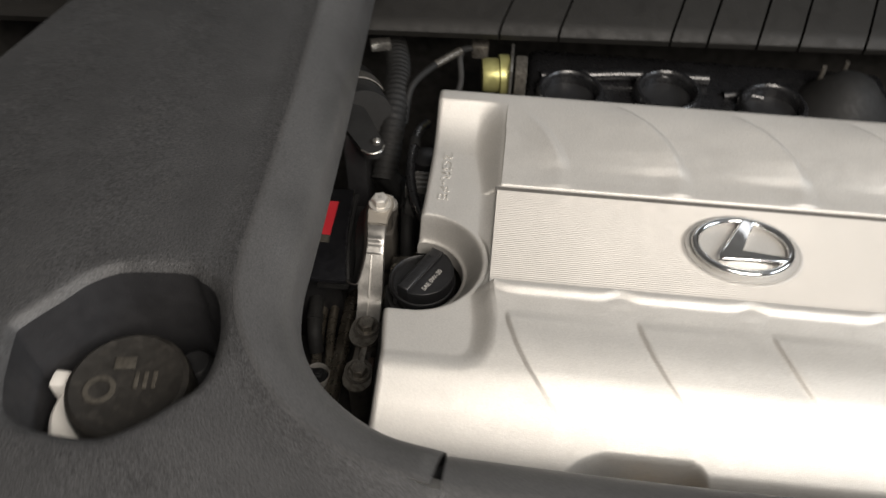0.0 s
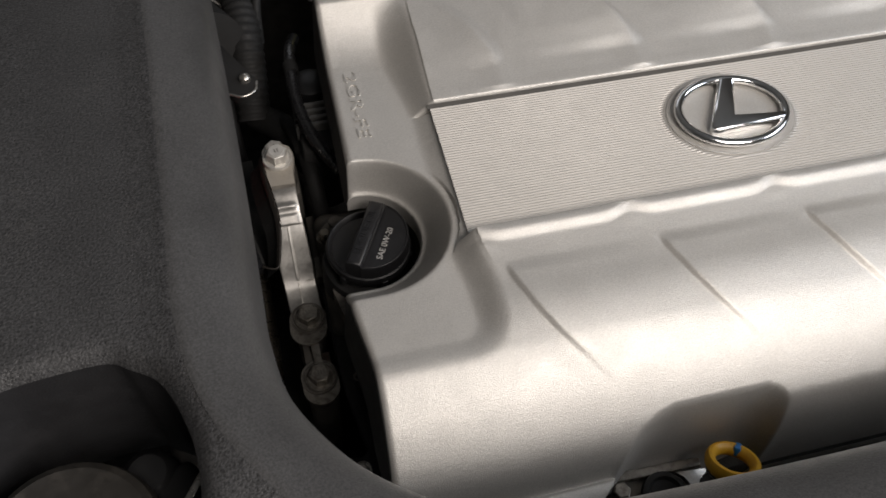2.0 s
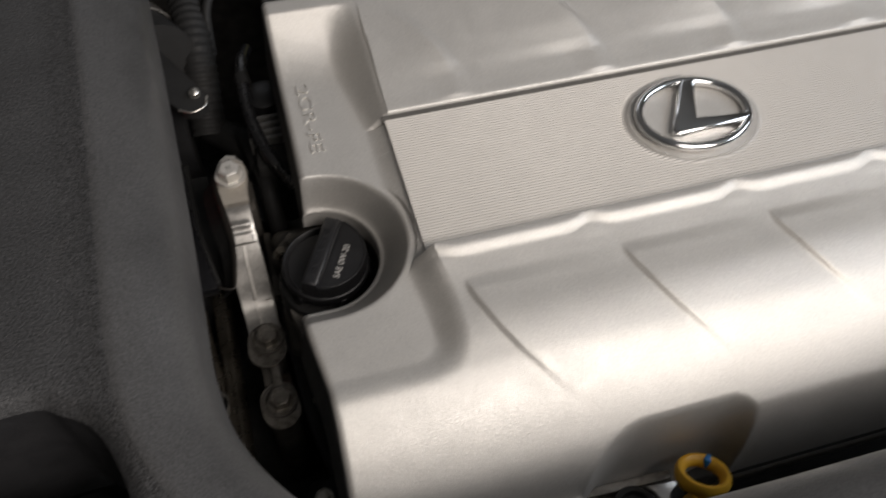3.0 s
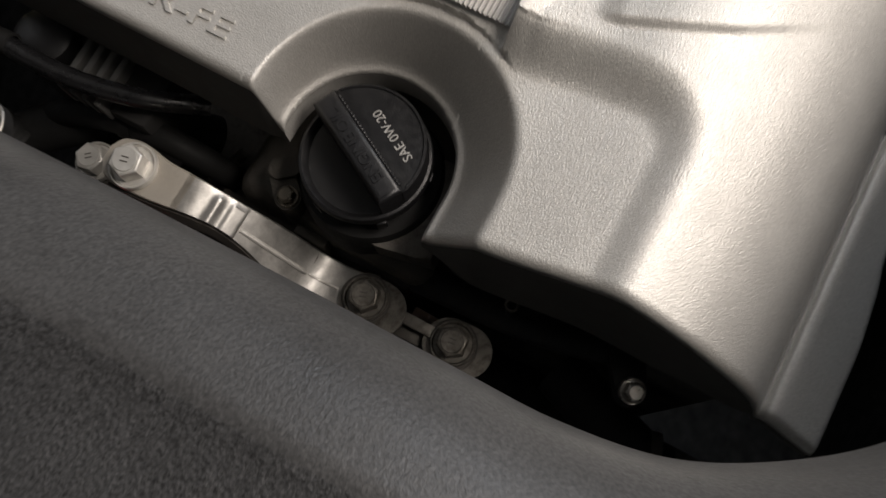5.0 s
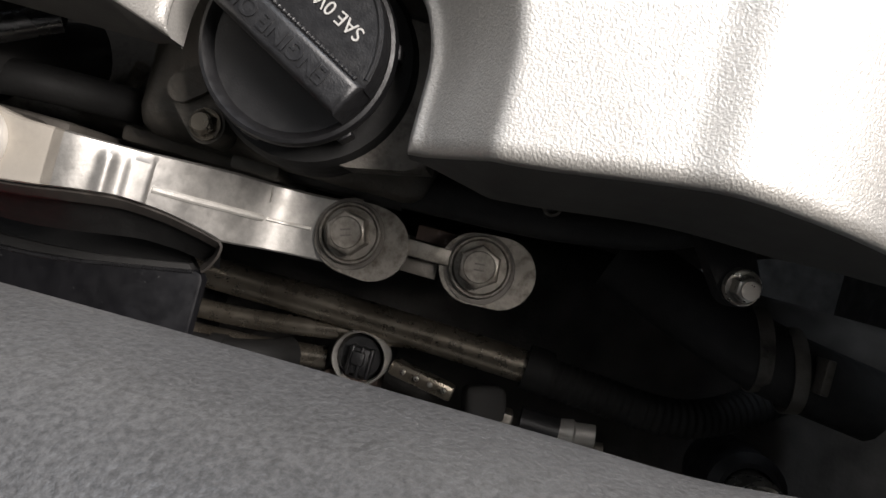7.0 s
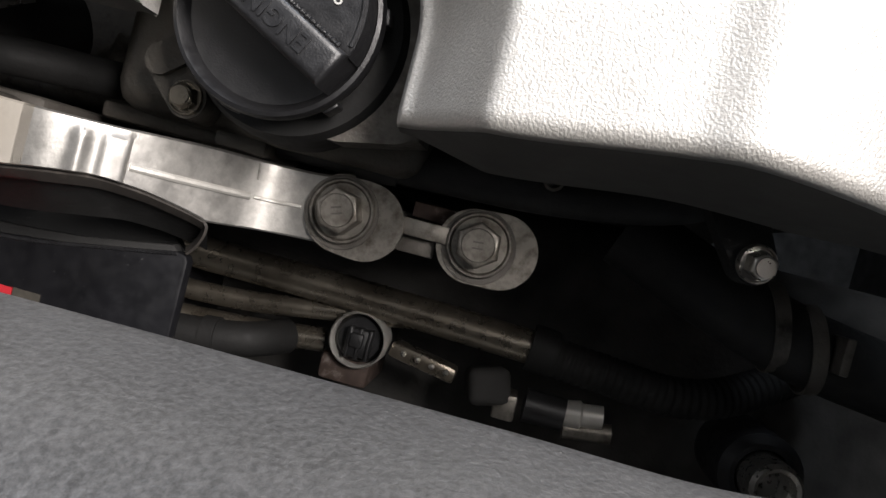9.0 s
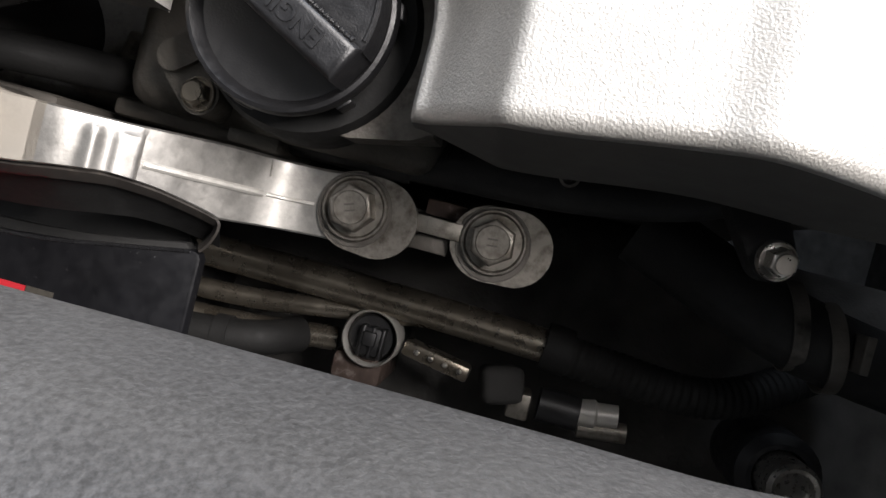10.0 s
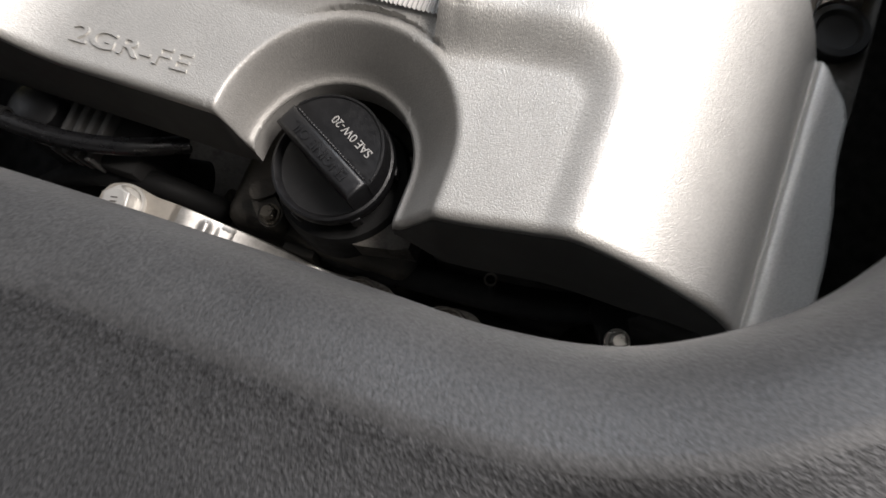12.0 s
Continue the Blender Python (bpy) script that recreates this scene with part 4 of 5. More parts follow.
# ---- valve cover and filler neck ----
def valve_cover():
    root = empty("valve_cover", "grimy cast aluminium valve cover with oil filler neck", "valve cover", (0.1, 0.43, 0.85))
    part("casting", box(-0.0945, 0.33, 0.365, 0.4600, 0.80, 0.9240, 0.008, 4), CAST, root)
    # low part in a lighter cast tone, for the light that reaches it
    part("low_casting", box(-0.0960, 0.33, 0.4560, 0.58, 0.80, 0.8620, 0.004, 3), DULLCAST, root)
    part("rib", tube([(-0.0700, 0.4845, 0.8750), (-0.0780, 0.4895, 0.8700), (-0.0880, 0.4960, 0.8640)], 0.0030, 10), RIBCAST, root, "cast rib coloured bright for its highlight")
    part("rib", tube([(-0.0700, 0.5080, 0.8720), (-0.0800, 0.5100, 0.8680), (-0.0900, 0.5130, 0.8630)], 0.0026, 10), CAST, root, "cast rib")
    part("filler_neck", lathe([(0.0305, 0.92), (0.0302, 0.936), (0.0295, 0.9385), (0.0285, 0.9415), (0.024, 0.9420), (0, 0.9420)], 56, pose(CAP[0], CAP[1], 0)), DARKRUBBER, root, "black rubber seal")
    part("flange", prism([(-0.0905, 0.3970), (-0.0900, 0.3880), (-0.0868, 0.3720), (-0.0850, 0.3660), (-0.045, 0.3660), (-0.045, 0.3970)], 0.918, 0.9375, 0.0012), DULLCAST, root, "dull cast flange")
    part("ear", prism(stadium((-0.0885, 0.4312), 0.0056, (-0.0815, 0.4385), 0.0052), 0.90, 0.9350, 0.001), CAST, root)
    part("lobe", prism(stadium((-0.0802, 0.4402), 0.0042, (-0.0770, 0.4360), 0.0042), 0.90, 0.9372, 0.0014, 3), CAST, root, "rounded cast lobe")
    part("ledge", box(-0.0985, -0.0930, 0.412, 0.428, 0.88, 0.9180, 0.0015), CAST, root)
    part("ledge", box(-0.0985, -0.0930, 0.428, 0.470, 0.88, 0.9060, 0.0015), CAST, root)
    for o in root.children:
        o.matrix_parent_inverse = root.matrix_basis.inverted()
    free_bolt("small grimy bolt in valve cover ear", pose(-0.0885, 0.4312, 0.9350, 0, 0, 10), PIPEMAT, "", af=0.0066, head=0.0035, flange=0.0048, washer=0.0012)


valve_cover()


def engine_block():
    root = empty("engine_block", "engine block coloured dark for the shade it lies in", "engine", (0.1, 0.4, 0.2))
    part("block", box(-0.085, 0.36, 0.25, 0.60, 0.2, 0.80, 0.01), BAYSHADE, root)
    # added mass that fills the view past the hoses with a dark tone
    part("side_casing", box(-0.230, -0.0855, 0.06, 0.58, 0.25, 0.780, 0.02, 4), BAYSHADE, root)
    part("head_front", box(-0.075, 0.36, 0.235, 0.372, 0.70, 0.905, 0.006), BAYSHADE, root)
    for o in root.children:
        o.matrix_parent_inverse = root.matrix_basis.inverted()


engine_block()


def engine_bay():
    # unseen walls and tray, added to keep light out of the bay
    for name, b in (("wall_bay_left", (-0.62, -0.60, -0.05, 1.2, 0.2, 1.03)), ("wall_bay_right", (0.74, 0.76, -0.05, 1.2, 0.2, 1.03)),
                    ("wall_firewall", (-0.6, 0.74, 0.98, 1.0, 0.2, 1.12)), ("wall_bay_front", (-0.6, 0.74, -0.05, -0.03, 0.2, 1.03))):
        tagged(part(name, box(*b), BAYSHADE, None, smooth=None), "added engine bay wall, dark to keep the bay in shade", "wall", kind="structure")
    tagged(part("floor_undertray", box(-0.6, 0.74, -0.03, 0.98, 0.18, 0.2), BAYSHADE, None, smooth=None), "added dark undertray that keeps out light from below", "floor", kind="structure")


engine_bay()


# ---- hoses and pipes beside the bracket ----
def single(name, bm, material, label, category, group="", smooth=35.0):
    return tagged(part(name, bm, material, None, smooth=smooth), label, category, group)


def hose(name, label, points, radius, parts, material=RUBBER, wave=0.0, pitch=0.006):
    """A hose with its cuffs and clips; parts: (name, bmesh, material, label)."""
    root = empty(name, label, "hose", points[0])
    part("tube", tube(points, radius, 14, 8, wave, pitch), material, root)
    for n, bm, m, text in parts:
        part(n, bm, m, root, text)
    for o in root.children:
        o.matrix_parent_inverse = root.matrix_basis.inverted()


hose("breather_hose", "black rubber breather hose along the engine cover rim", [(-0.0915, 0.432, 0.896), (-0.0900, 0.405, 0.9060), (-0.0890, 0.365, 0.9120), (-0.0868, 0.325, 0.9150), (-0.0790, 0.290, 0.912), (-0.06, 0.262, 0.90)],
     0.0068, [("clip_ring", lathe([(0.0020, 0), (0.0020, 0.002), (0.0028, 0.002), (0.0028, 0)], 24, pose(-0.0850, 0.3300, 0.9340, 10, -20, 0)), DULLSTEEL, "small metal clip ring"),
              ("clip_stem", tube([(-0.0850, 0.3300, 0.9345), (-0.0862, 0.3300, 0.926), (-0.0868, 0.3300, 0.918)], 0.0015, 8), DARKRUBBER, ""),
              ("cuff", lathe([(0.0066, -0.006), (0.0078, -0.006), (0.0080, 0.0), (0.0078, 0.006), (0.0066, 0.006)], 24, pose(-0.0893, 0.3800, 0.9100, 95, 0, 2)), DARKRUBBER, "")], DARKRUBBER)
single("coolant_pipe", tube([(-0.1400, 0.56, 0.835), (-0.1395, 0.43, 0.8330), (-0.1400, 0.37, 0.8320), (-0.1415, 0.3180, 0.8310)], 0.0068), PIPEMAT,
       "oily bare metal pipe below the bracket", "pipe")
hose("rubber_hose", "black ribbed rubber hose pushed over a metal pipe", [(-0.1415, 0.3200, 0.8310), (-0.1440, 0.295, 0.8300), (-0.1440, 0.25, 0.825), (-0.12, 0.20, 0.80)], 0.0078,
     [("cuff", lathe([(0.0070, -0.005), (0.0092, -0.005), (0.0094, 0.0), (0.0092, 0.005), (0.0070, 0.005)], 28, pose(-0.1416, 0.3150, 0.8310, 90, 0, -5)), DARKRUBBER, "")], DARKRUBBER, 0.0003, 0.0032)
single("thin_pipe", tube([(-0.1560, 0.55, 0.832), (-0.1550, 0.45, 0.8300), (-0.1490, 0.40, 0.8270), (-0.1430, 0.36, 0.822)], 0.0042), PIPEMAT, "thin oily metal pipe", "pipe")
single("thin_pipe", tube([(-0.1700, 0.52, 0.828), (-0.1660, 0.44, 0.8260), (-0.1620, 0.40, 0.8220)], 0.0050), PIPEMAT, "thin oily metal pipe", "pipe")
hose("black_hose", "short black rubber hose end", [(-0.1720, 0.47, 0.842), (-0.1690, 0.44, 0.8420), (-0.1665, 0.425, 0.838), (-0.1640, 0.415, 0.825)], 0.0070,
     [("cuff", lathe([(0.0066, -0.003), (0.0077, -0.003), (0.0077, 0.003), (0.0066, 0.003)], 24, pose(-0.1688, 0.4400, 0.8420, 90, 0, 6)), DARKRUBBER, "")], DARKRUBBER)


def sensor():
    root = empty("sensor_plug", "black sensor plug in a bright ring with rusty base", "sensor", (-0.152, 0.383, 0.80))
    ring = bmesh.new()
    lathe([(0.0100, 0.822), (0.0102, 0.8358), (0.0107, 0.8366), (0.0113, 0.8355), (0.0115, 0.822)], 40, pose(-0.1562, 0.3852, 0), ring)
    part("ring", ring, ZINC, root, "bright metal ring")
    part("body", lathe([(0, 0.79), (0.0100, 0.79), (0.0098, 0.830), (0.0085, 0.832), (0, 0.832)], 24, pose(-0.1562, 0.3852, 0)), BLACK, root)
    part("plug", box(-0.1627, -0.1517, 0.3805, 0.3895, 0.825, 0.8375, 0.001), BLACK, root)
    for k in range(3):
        part("ridge", box(-0.1634, -0.1512, 0.3795 + 0.004 * k, 0.3808 + 0.004 * k, 0.832, 0.8385, 0.0004), BLACK, root)
    part("latch", box(-0.1587, -0.1532, 0.3825, 0.3875, 0.835, 0.8400, 0.0006), BLACK, root)
    part("base", box(-0.1760, -0.1640, 0.3780, 0.3990, 0.79, 0.8310, 0.003), RUSTY, root, "rusty base")
    for o in root.children:
        o.matrix_parent_inverse = root.matrix_basis.inverted()


sensor()


def wire_connector():
    root = empty("wire_connector", "black wire connector on a grimy metal rail", "connector", (-0.163, 0.32, 0.80))
    part("rail", moved(box(-0.0032, 0.0032, -0.0140, 0.0140, -0.012, 0.0, 0.0015), pose(-0.1590, 0.3590, 0.8300, 0, 0, -9)), PIPEMAT, root)
    for k in range(4):
        part("rivet", lathe([(0, 0.8295), (0.0013, 0.8295), (0.0010, 0.8308), (0, 0.8310)], 12, pose(-0.1602 + 0.0009 * k, 0.3490 + 0.006 * k, 0.0005)), STEEL, root)
    part("housing", moved(box(-0.008, 0.007, -0.008, 0.009, 0, 0.023, 0.0035, 3), pose(-0.1630, 0.3330, 0.808, 8, 5, 15)), RUBBER, root)
    part("socket", box(-0.1725, -0.1620, 0.3190, 0.3280, 0.812, 0.8290, 0.0012), DULLSTEEL, root)
    part("sleeve", lathe([(0, 0), (0.0068, 0), (0.0068, 0.016), (0, 0.016)], 20, pose(-0.1650, 0.3160, 0.8230, 90, 0, 0)), BLACK, root)
    part("ferrule", lathe([(0, 0), (0.0052, 0), (0.0056, 0.006), (0.0046, 0.007), (0.0046, 0.015), (0, 0.015)], 20, pose(-0.1640, 0.3000, 0.8230, 90, 0, 8)), ZINC, root)
    part("ferrule", lathe([(0, 0), (0.0040, 0), (0.0040, 0.019), (0, 0.019)], 20, pose(-0.1705, 0.2990, 0.8210, 90, 0, 8)), DULLSTEEL, root)
    for o in root.children:
        o.matrix_parent_inverse = root.matrix_basis.inverted()


wire_connector()


def low_fittings():
    root = empty("hose_clamp", "dark hose end with spring clamp under the engine cover", "hose clamp", (-0.11, 0.235, 0.85))
    part("hose", tube([(-0.09, 0.30, 0.86), (-0.1050, 0.262, 0.865), (-0.1130, 0.235, 0.866), (-0.118, 0.20, 0.86)], 0.0130), DARKRUBBER, root)
    for k, y in enumerate((0.246, 0.233)):
        part("clamp_band", lathe([(0.0146, -0.0025), (0.0152, -0.0025), (0.0152, 0.0025), (0.0146, 0.0025)], 32, pose(-0.1095 - 0.004 * k, y, 0.8655, 90, 0, 12)), DARKMETAL, root)
    part("clamp_ear", box(-0.1180, -0.1060, 0.2260, 0.2290, 0.874, 0.8870, 0.0006), DARKMETAL, root)
    for o in root.children:
        o.matrix_parent_inverse = root.matrix_basis.inverted()
    root = empty("filter_stub", "grey metal stub with a dark collar low in the bay", "pipe stub", (-0.168, 0.222, 0.78))
    part("collar", lathe([(0, 0.77), (0.0165, 0.77), (0.0165, 0.822), (0.013, 0.826), (0.011, 0.826)], 28, pose(-0.1670, 0.2210, 0)), BLACK, root)
    part("stub", lathe([(0, 0.80), (0.0100, 0.80), (0.0100, 0.842), (0.0085, 0.844), (0.0070, 0.843), (0.0060, 0.838), (0, 0.838)], 28, pose(-0.1670, 0.2210, 0)), STEEL, root)
    for o in root.children:
        o.matrix_parent_inverse = root.matrix_basis.inverted()


low_fittings()
free_bolt("bright collared bolt on the dark engine side", pose(-0.0930, 0.2745, 0.9325, 8, -6, 0), STEEL, af=0.0066, head=0.0045, flange=0.0052)
single("bolt_bracket", prism(stadium((-0.0930, 0.2745), 0.0058, (-0.080, 0.282), 0.007), 0.922, 0.9322, 0.001), DARKRUBBER, "dark bracket behind a collared bolt", "bracket")


# ---- dipstick ----
def dipstick():
    root = empty("oil_dipstick", "yellow plastic dipstick ring handle with a blue paint mark", "dipstick", (0.103, 0.229, 0.86))
    m = pose(0.1084, 0.2302, 0.9400, -28.7, 12.2, 0)
    ring = bmesh.new()
    n, k = 48, 12
    loops = []
    for t in np.linspace(0, 2 * math.pi, n, endpoint=False):
        loops.append([ring.verts.new(((0.0124 + 0.0031 * math.cos(s)) * math.cos(t), (0.0124 + 0.0031 * math.cos(s)) * math.sin(t), 0.0042 * math.sin(s) * (1 + 0.25 * math.cos(s))))
                      for s in np.linspace(0, 2 * math.pi, k, endpoint=False)])
    for i in range(n):
        for s in range(k):
            ring.faces.new([loops[i][s], loops[(i + 1) % n][s], loops[(i + 1) % n][(s + 1) % k], loops[i][(s + 1) % k]])
    part("ring_handle", moved(ring, m), YELLOW, root, "yellow ring handle")
    part("paint_mark", moved(box(-0.0021, 0.0021, 0.0092, 0.0157, -0.0020, 0.0044, 0.0014), m @ pose(0, 0, 0, 0, 0, -47)), BLUE, root, "blue paint mark")
    part("stem", tube([(0.1020, 0.2205, 0.9440), (0.1005, 0.2195, 0.934), (0.0995, 0.2190, 0.915), (0.10, 0.219, 0.86)], 0.0056), YELLOW, root)
    for o in root.children:
        o.matrix_parent_inverse = root.matrix_basis.inverted()
    base = empty("front_flange", "bright cast flange with black fittings beside the dipstick", "flange", (0.07, 0.225, 0.90))
    part("flange", box(0.030, 0.100, 0.2100, 0.2440, 0.88, 0.9200, 0.003), DARKMETAL, base)
    part("ledge", moved(box(-0.034, 0.034, -0.0028, 0.0028, 0, 0.0055, 0.0016), pose(0.0640, 0.2405, 0.9195, 0, 0, -2)), DULLCAST, base, "stained cast ledge")
    part("web", prism([(0.0790, 0.2368), (0.0850, 0.2335), (0.0868, 0.2290), (0.0868, 0.2190), (0.0900, 0.2190), (0.0905, 0.2270), (0.0925, 0.2300), (0.0985, 0.2318), (0.0990, 0.2352), (0.0900, 0.2352)][::-1], 0.905, 0.9255, 0.0008), ALU, base, "bright cast web")
    part("cup", lathe([(0, 0.918), (0.0125, 0.918), (0.0135, 0.924), (0.0130, 0.9262), (0.0100, 0.9270), (0.0085, 0.9245), (0, 0.9240)], 32, pose(0.0705, 0.2255, 0)), DARKRUBBER, base, "black rubber cup")
    part("cup", lathe([(0, 0.918), (0.0058, 0.918), (0.0058, 0.9240), (0.0046, 0.9252), (0, 0.9240)], 28, pose(0.0958, 0.2262, 0)), DARKRUBBER, base, "black rubber cup")
    part("screw", lathe([(0, 0.918), (0.0066, 0.918), (0.0066, 0.9215), (0.0050, 0.9220), (0.0050, 0.9265), (0.0042, 0.9272), (0, 0.9272)], 6, pose(0.0466, 0.2330, 0)), DULLSTEEL, base, "grimy steel screw")
    for o in base.children:
        o.matrix_parent_inverse = base.matrix_basis.inverted()


dipstick()


# ---- behind the engine cover ----
def coil_connector():
    root = empty("coil_connector", "grey and black finned coil connector under the cover rim", "connector", (-0.08, 0.53, 0.90))
    part("body", box(-0.092, -0.060, 0.500, 0.560, 0.90, 0.9380, 0.003), RUBBER, root)
    for k in range(4):
        part("fin", box(-0.0935, -0.068, 0.5180 + 0.0062 * k, 0.5212 + 0.0062 * k, 0.93, 0.9450, 0.0008), GREYFIN, root, "grey plastic fin")
    part("shell", moved(lathe([(0, 0), (0.013, 0), (0.013, 0.018), (0.010, 0.020), (0, 0.020)], 24), pose(-0.0780, 0.5560, 0.930)), BLACK, root)
    for o in root.children:
        o.matrix_parent_inverse = root.matrix_basis.inverted()


coil_connector()


def plastic_sleeve():
    root = empty("wire_sleeve", "matt black plastic wiring sleeve behind the bracket bolts", "sleeve", (-0.09, 0.49, 0.90))
    part("body", tube([(-0.070, 0.500, 0.878), (-0.0770, 0.512, 0.892), (-0.0850, 0.530, 0.898), (-0.1010, 0.556, 0.900), (-0.120, 0.580, 0.895)], 0.0110, 18), DARKRUBBER, root)
    part("collar", lathe([(0, 0), (0.0148, 0), (0.0152, 0.003), (0.0148, 0.006), (0, 0.006)], 28, pose(-0.0850, 0.5300, 0.8980, 85, 0, 28)), DARKRUBBER, root)
    for o in root.children:
        o.matrix_parent_inverse = root.matrix_basis.inverted()


plastic_sleeve()
hose("curved_tube", "black curved vacuum tube beside the engine cover", [(-0.0830, 0.600, 0.950), (-0.0880, 0.580, 0.9570), (-0.0905, 0.550, 0.9570), (-0.0890, 0.525, 0.9540), (-0.0820, 0.500, 0.9480), (-0.0700, 0.480, 0.938)], 0.0042,
     [("cuff", lathe([(0.0040, -0.005), (0.0052, -0.005), (0.0054, 0.0), (0.0052, 0.005), (0.0040, 0.005)], 24, pose(-0.0897, 0.5620, 0.9571, 90, 0, 4)), DARKRUBBER, "")], GLOSSBLACK)
hose("black_hose", "short black rubber hose end", [(-0.0860, 0.470, 0.895), (-0.0880, 0.490, 0.9180), (-0.0905, 0.515, 0.9230), (-0.0960, 0.545, 0.915), (-0.105, 0.58, 0.89)], 0.0060,
     [("cuff", lathe([(0.0056, -0.003), (0.0067, -0.003), (0.0067, 0.003), (0.0056, 0.003)], 24, pose(-0.0905, 0.5150, 0.9228, 90, 0, 8)), DARKRUBBER, "")], DARKRUBBER)


def hose_bracket():
    root = empty("hose_bracket", "dark plated bracket plate with a round bolt", "bracket", (-0.128, 0.545, 0.95))
    part("plate", prism(stadium((-0.1240, 0.5390), 0.0105, (-0.150, 0.580), 0.014), 0.965, 0.9710, 0.001), DARKRUBBER, root)
    part("rim", tube([(-0.1330, 0.5325, 0.9712), (-0.1245, 0.5288, 0.9712), (-0.1160, 0.5330, 0.9712), (-0.1140, 0.5410, 0.9712)], 0.0008, 8), STEEL, root)
    part("bolt_head", lathe([(0, 0.963), (0.0040, 0.963), (0.0036, 0.967), (0.002, 0.9685), (0, 0.969)], 20, pose(-0.1215, 0.5440, 0.0070)), STEEL, root)
    part("post", box(-0.155, -0.135, 0.555, 0.585, 0.80, 0.966, 0.002), BLACK, root)
    for o in root.children:
        o.matrix_parent_inverse = root.matrix_basis.inverted()


hose_bracket()
single("corrugated_hose", tube([(-0.1420, 0.80, 0.94), (-0.1340, 0.735, 0.9500), (-0.1220, 0.680, 0.9500), (-0.1180, 0.620, 0.940), (-0.122, 0.57, 0.90)], 0.0125, 16, 8, 0.0005, 0.0060), DARKRUBBER,
       "black corrugated rubber hose", "hose")
hose("metal_tube", "bent black rubber tube with a bare metal stretch", [(-0.1080, 0.620, 0.930), (-0.1040, 0.645, 0.9550), (-0.0850, 0.676, 0.9600), (-0.0600, 0.705, 0.9600), (-0.0400, 0.715, 0.958)], 0.0036,
     [("bare_stretch", tube([(-0.0840, 0.6772, 0.9600), (-0.0730, 0.6905, 0.9602), (-0.0610, 0.7040, 0.9600)], 0.0039), DULLSTEEL, "bare metal stretch")], DARKRUBBER)
single("black_cable", tube([(-0.062, 0.66, 0.93), (-0.0575, 0.675, 0.9450), (-0.0610, 0.700, 0.9550), (-0.058, 0.72, 0.95)], 0.0030), RUBBER, "thin black cable loop", "cable")


def duct():
    root = empty("metal_duct", "shiny curved metal duct band behind the side panel", "duct", (-0.16, 0.66, 0.88))
    part("band", moved(lathe([(0.0300, -0.012), (0.0312, -0.012), (0.0312, 0.012), (0.0300, 0.012)], 48), pose(-0.1600, 0.6450, 0.9300, 70, 0, 20)), STEEL, root)
    part("core", moved(lathe([(0, -0.05), (0.0290, -0.05), (0.0290, 0.05), (0, 0.05)], 40), pose(-0.1600, 0.6450, 0.9300, 70, 0, 20)), DARKRUBBER, root)
    part("tab", moved(box(-0.010, 0.010, -0.005, 0.005, 0, 0.010, 0.001), pose(-0.1420, 0.6980, 0.960, 0, 0, 15)), STEEL, root)
    for o in root.children:
        o.matrix_parent_inverse = root.matrix_basis.inverted()


duct()


def fitting():
    root = empty("pipe_fitting", "yellow-green plated pipe fitting with steel plate", "fitting", (-0.02, 0.68, 0.90))
    part("nut", moved(lathe([(0, -0.008), (0.016, -0.008), (0.0175, -0.004), (0.0175, 0.008), (0.015, 0.011), (0, 0.011)], 28), pose(-0.0290, 0.6830, 0.9480, 0, 90, 8)), OLIVE, root)
    part("sleeve", moved(lathe([(0, 0), (0.0210, 0), (0.0210, 0.010), (0, 0.010)], 28), pose(-0.0200, 0.6840, 0.9480, 0, 90, 8)), OLIVE, root)
    part("plate", box(-0.0095, -0.0065, 0.660, 0.706, 0.91, 0.9720, 0.0008), STEEL, root)
    part("block", box(-0.0040, 0.0080, 0.672, 0.702, 0.92, 0.9620, 0.002), DULLSTEEL, root)
    part("tip", box(-0.0500, -0.0330, 0.708, 0.722, 0.948, 0.9640, 0.002), DULLSTEEL, root)
    for o in root.children:
        o.matrix_parent_inverse = root.matrix_basis.inverted()


fitting()


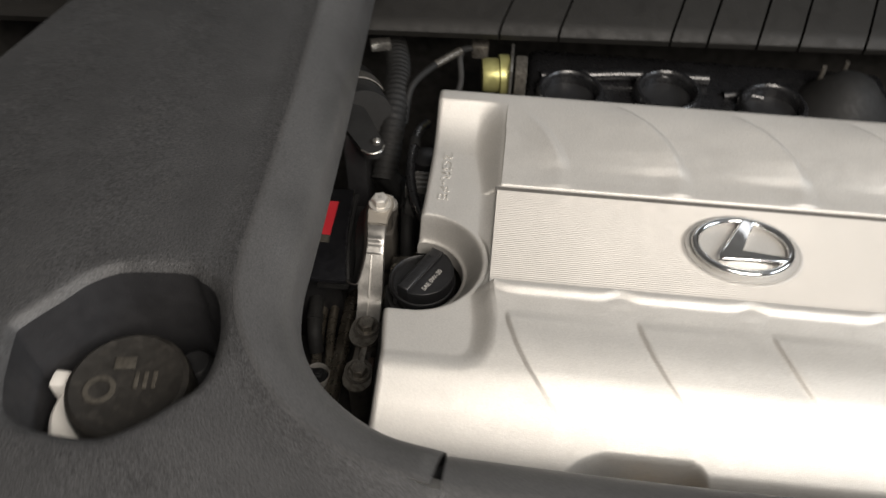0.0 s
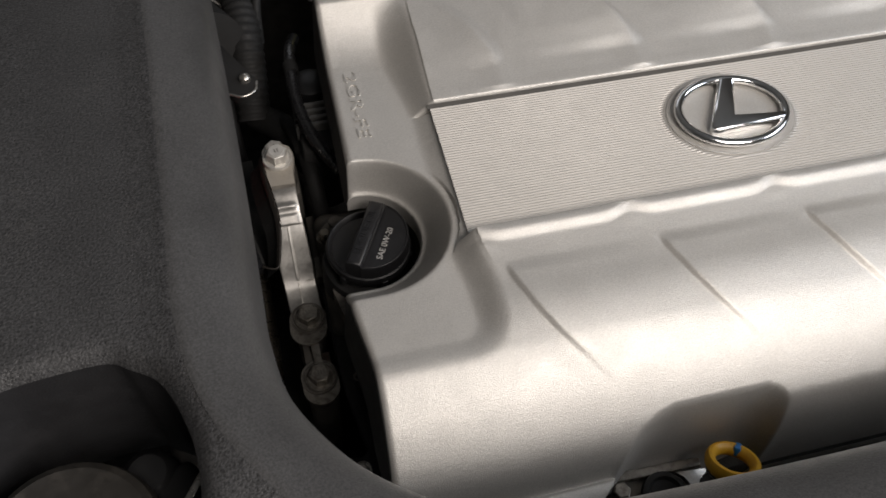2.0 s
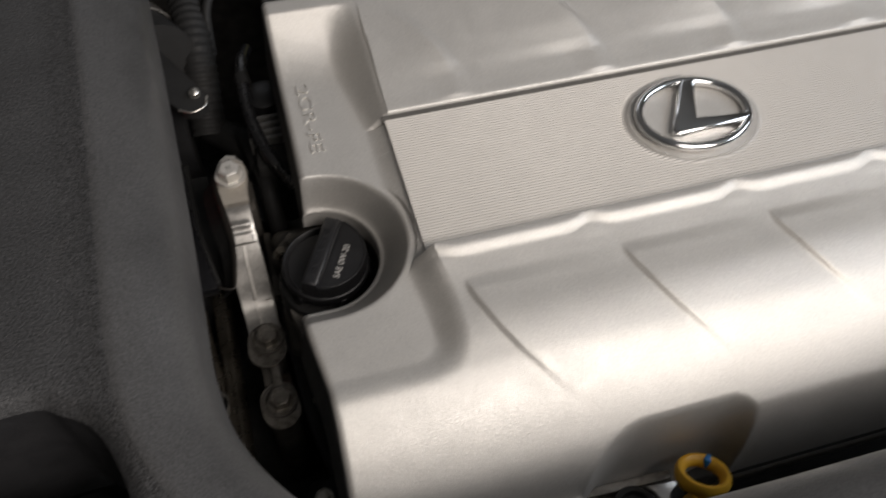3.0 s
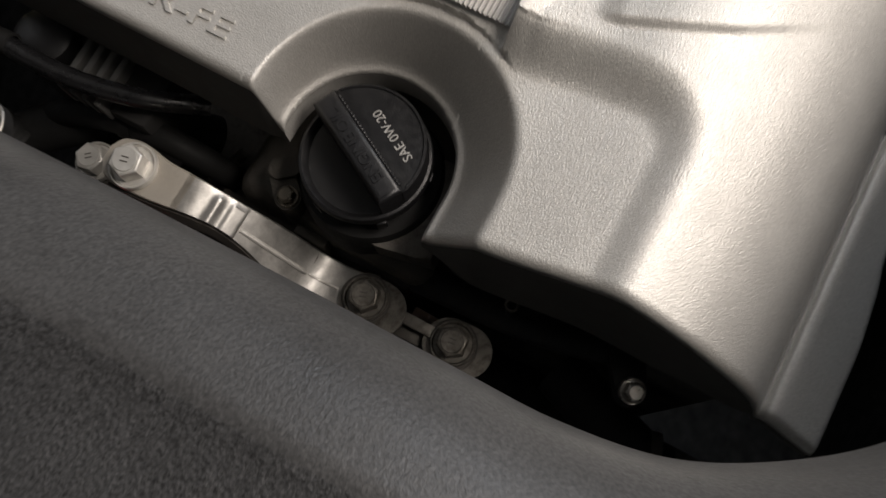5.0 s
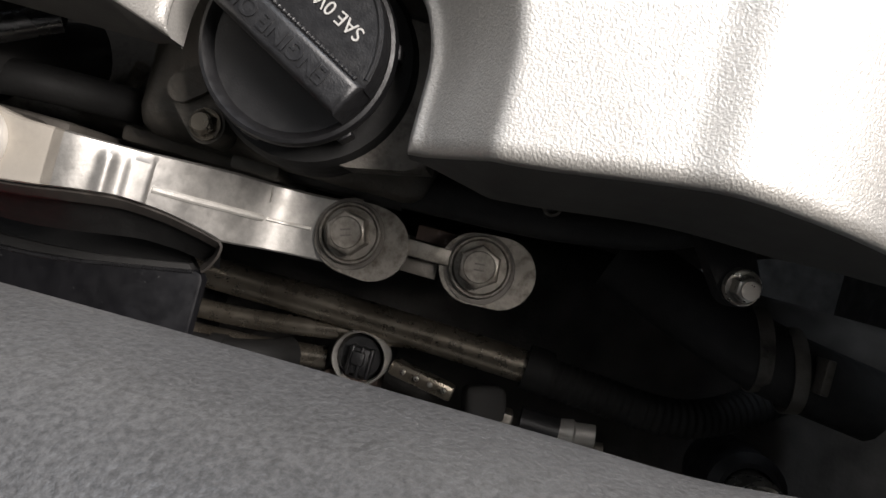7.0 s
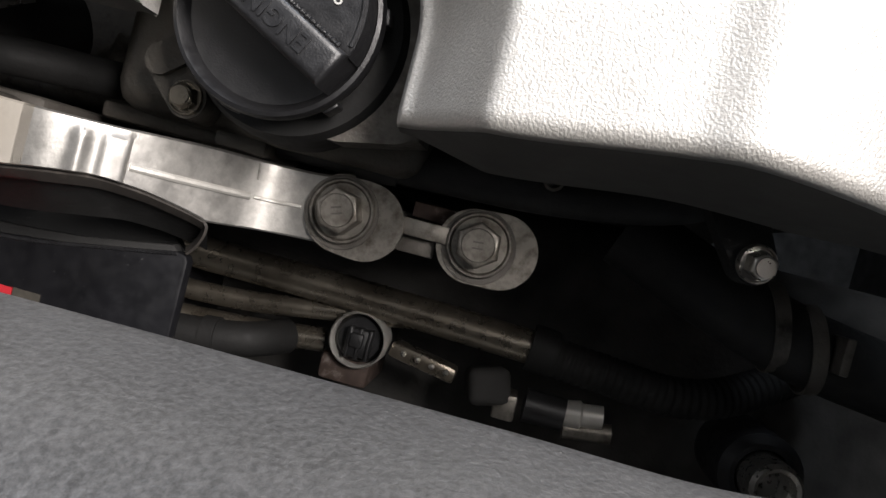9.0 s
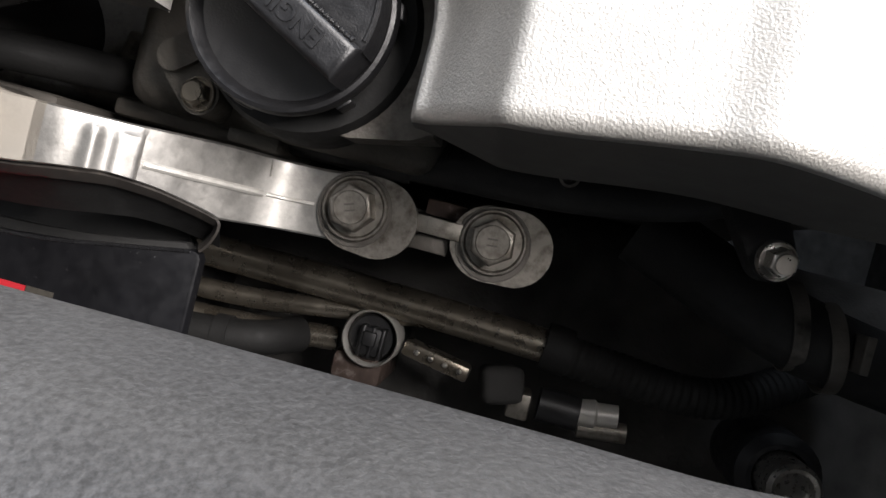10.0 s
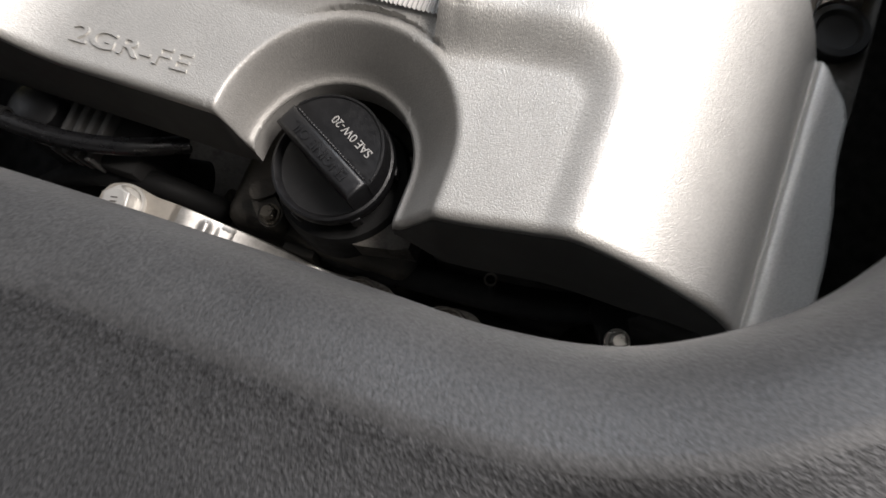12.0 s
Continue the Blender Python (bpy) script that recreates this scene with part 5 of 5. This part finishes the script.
def intake_manifold():
    root = empty("intake_manifold", "glossy black plastic intake manifold with ringed ports", "manifold", (0.17, 0.69, 0.85))
    part("body", box(0.008, 0.385, 0.628, 0.765, 0.80, 0.9300, 0.012, 4), GLOSSBLACK, root)
    for x, y in ((0.053, 0.676), (0.151, 0.688), (0.254, 0.678)):
        part("port", lathe([(0.0265, 0.92), (0.0265, 0.939), (0.0272, 0.9425), (0.0290, 0.9445), (0.0315, 0.9445), (0.0335, 0.9425), (0.0345, 0.938), (0.0350, 0.92)], 64, pose(x, y, 0)), GLOSSBLACK, root)
        part("port_floor", lathe([(0, 0.9310), (0.0268, 0.9310), (0.0268, 0.9250), (0, 0.9250)], 40, pose(x, y, 0)), BLACK, root)
    part("ridge", tube([(0.024, 0.7085, 0.9330), (0.072, 0.7125, 0.9350), (0.120, 0.7180, 0.9360), (0.196, 0.7210, 0.9350)], 0.0062), GLOSSBLACK, root)
    part("ridge", tube([(0.210, 0.7000, 0.9310), (0.232, 0.7030, 0.9320), (0.250, 0.7010, 0.931)], 0.0050), GLOSSBLACK, root)
    for o in root.children:
        o.matrix_parent_inverse = root.matrix_basis.inverted()
    dome = empty("round_canister", "dull dark domed canister with small brass studs", "canister", (0.33, 0.7, 0.9))
    part("dome", lathe([(0.066, 0.89), (0.062, 0.905), (0.040, 0.938), (0.022, 0.958), (0.010, 0.964), (0, 0.965)], 44, pose(0.3310, 0.700, 0)), DARKRUBBER, dome)
    for x, y in ((0.306, 0.722), (0.331, 0.733)):
        part("stud", lathe([(0, 0.94), (0.0026, 0.94), (0.0026, 0.9600), (0.0016, 0.9600), (0, 0.9600)], 14, pose(x, y, 0)), DULLSTEEL, dome)
    for o in dome.children:
        o.matrix_parent_inverse = dome.matrix_basis.inverted()


intake_manifold()


def cowl():
    root = empty("cowl_panel", "dark grey plastic windscreen cowl in narrow segments", "cowl panel", (0.2, 0.85, 0.95))
    cuts = [-0.60, -0.023, 0.035, 0.144, 0.180, 0.228, 0.268, 0.331, 0.370, 0.42, 0.50, 0.74]
    for a, b in zip(cuts, cuts[1:]):
        bm = bmesh.new()
        sec = [(0.712, 0.978), (0.702, 0.983), (0.700, 0.990), (0.704, 0.996), (0.712, 1.000), (0.725, 1.004), (0.97, 1.085), (0.97, 1.075), (0.72, 0.992)]
        gap = 0.0013
        lo = [bm.verts.new((a + gap + 0.30 * (y - 0.7), y + 0.055 * a - 0.006, z)) for y, z in sec]
        hi = [bm.verts.new((b - gap + 0.30 * (y - 0.7), y + 0.055 * b - 0.006, z)) for y, z in sec]
        n = len(sec)
        for k in range(n):
            bm.faces.new([lo[k], lo[(k + 1) % n], hi[(k + 1) % n], hi[k]])
        bm.faces.new(lo[::-1])
        bm.faces.new(hi)
        part("segment", bm, COWLMAT, root)
    for o in root.children:
        o.matrix_parent_inverse = root.matrix_basis.inverted()


cowl()
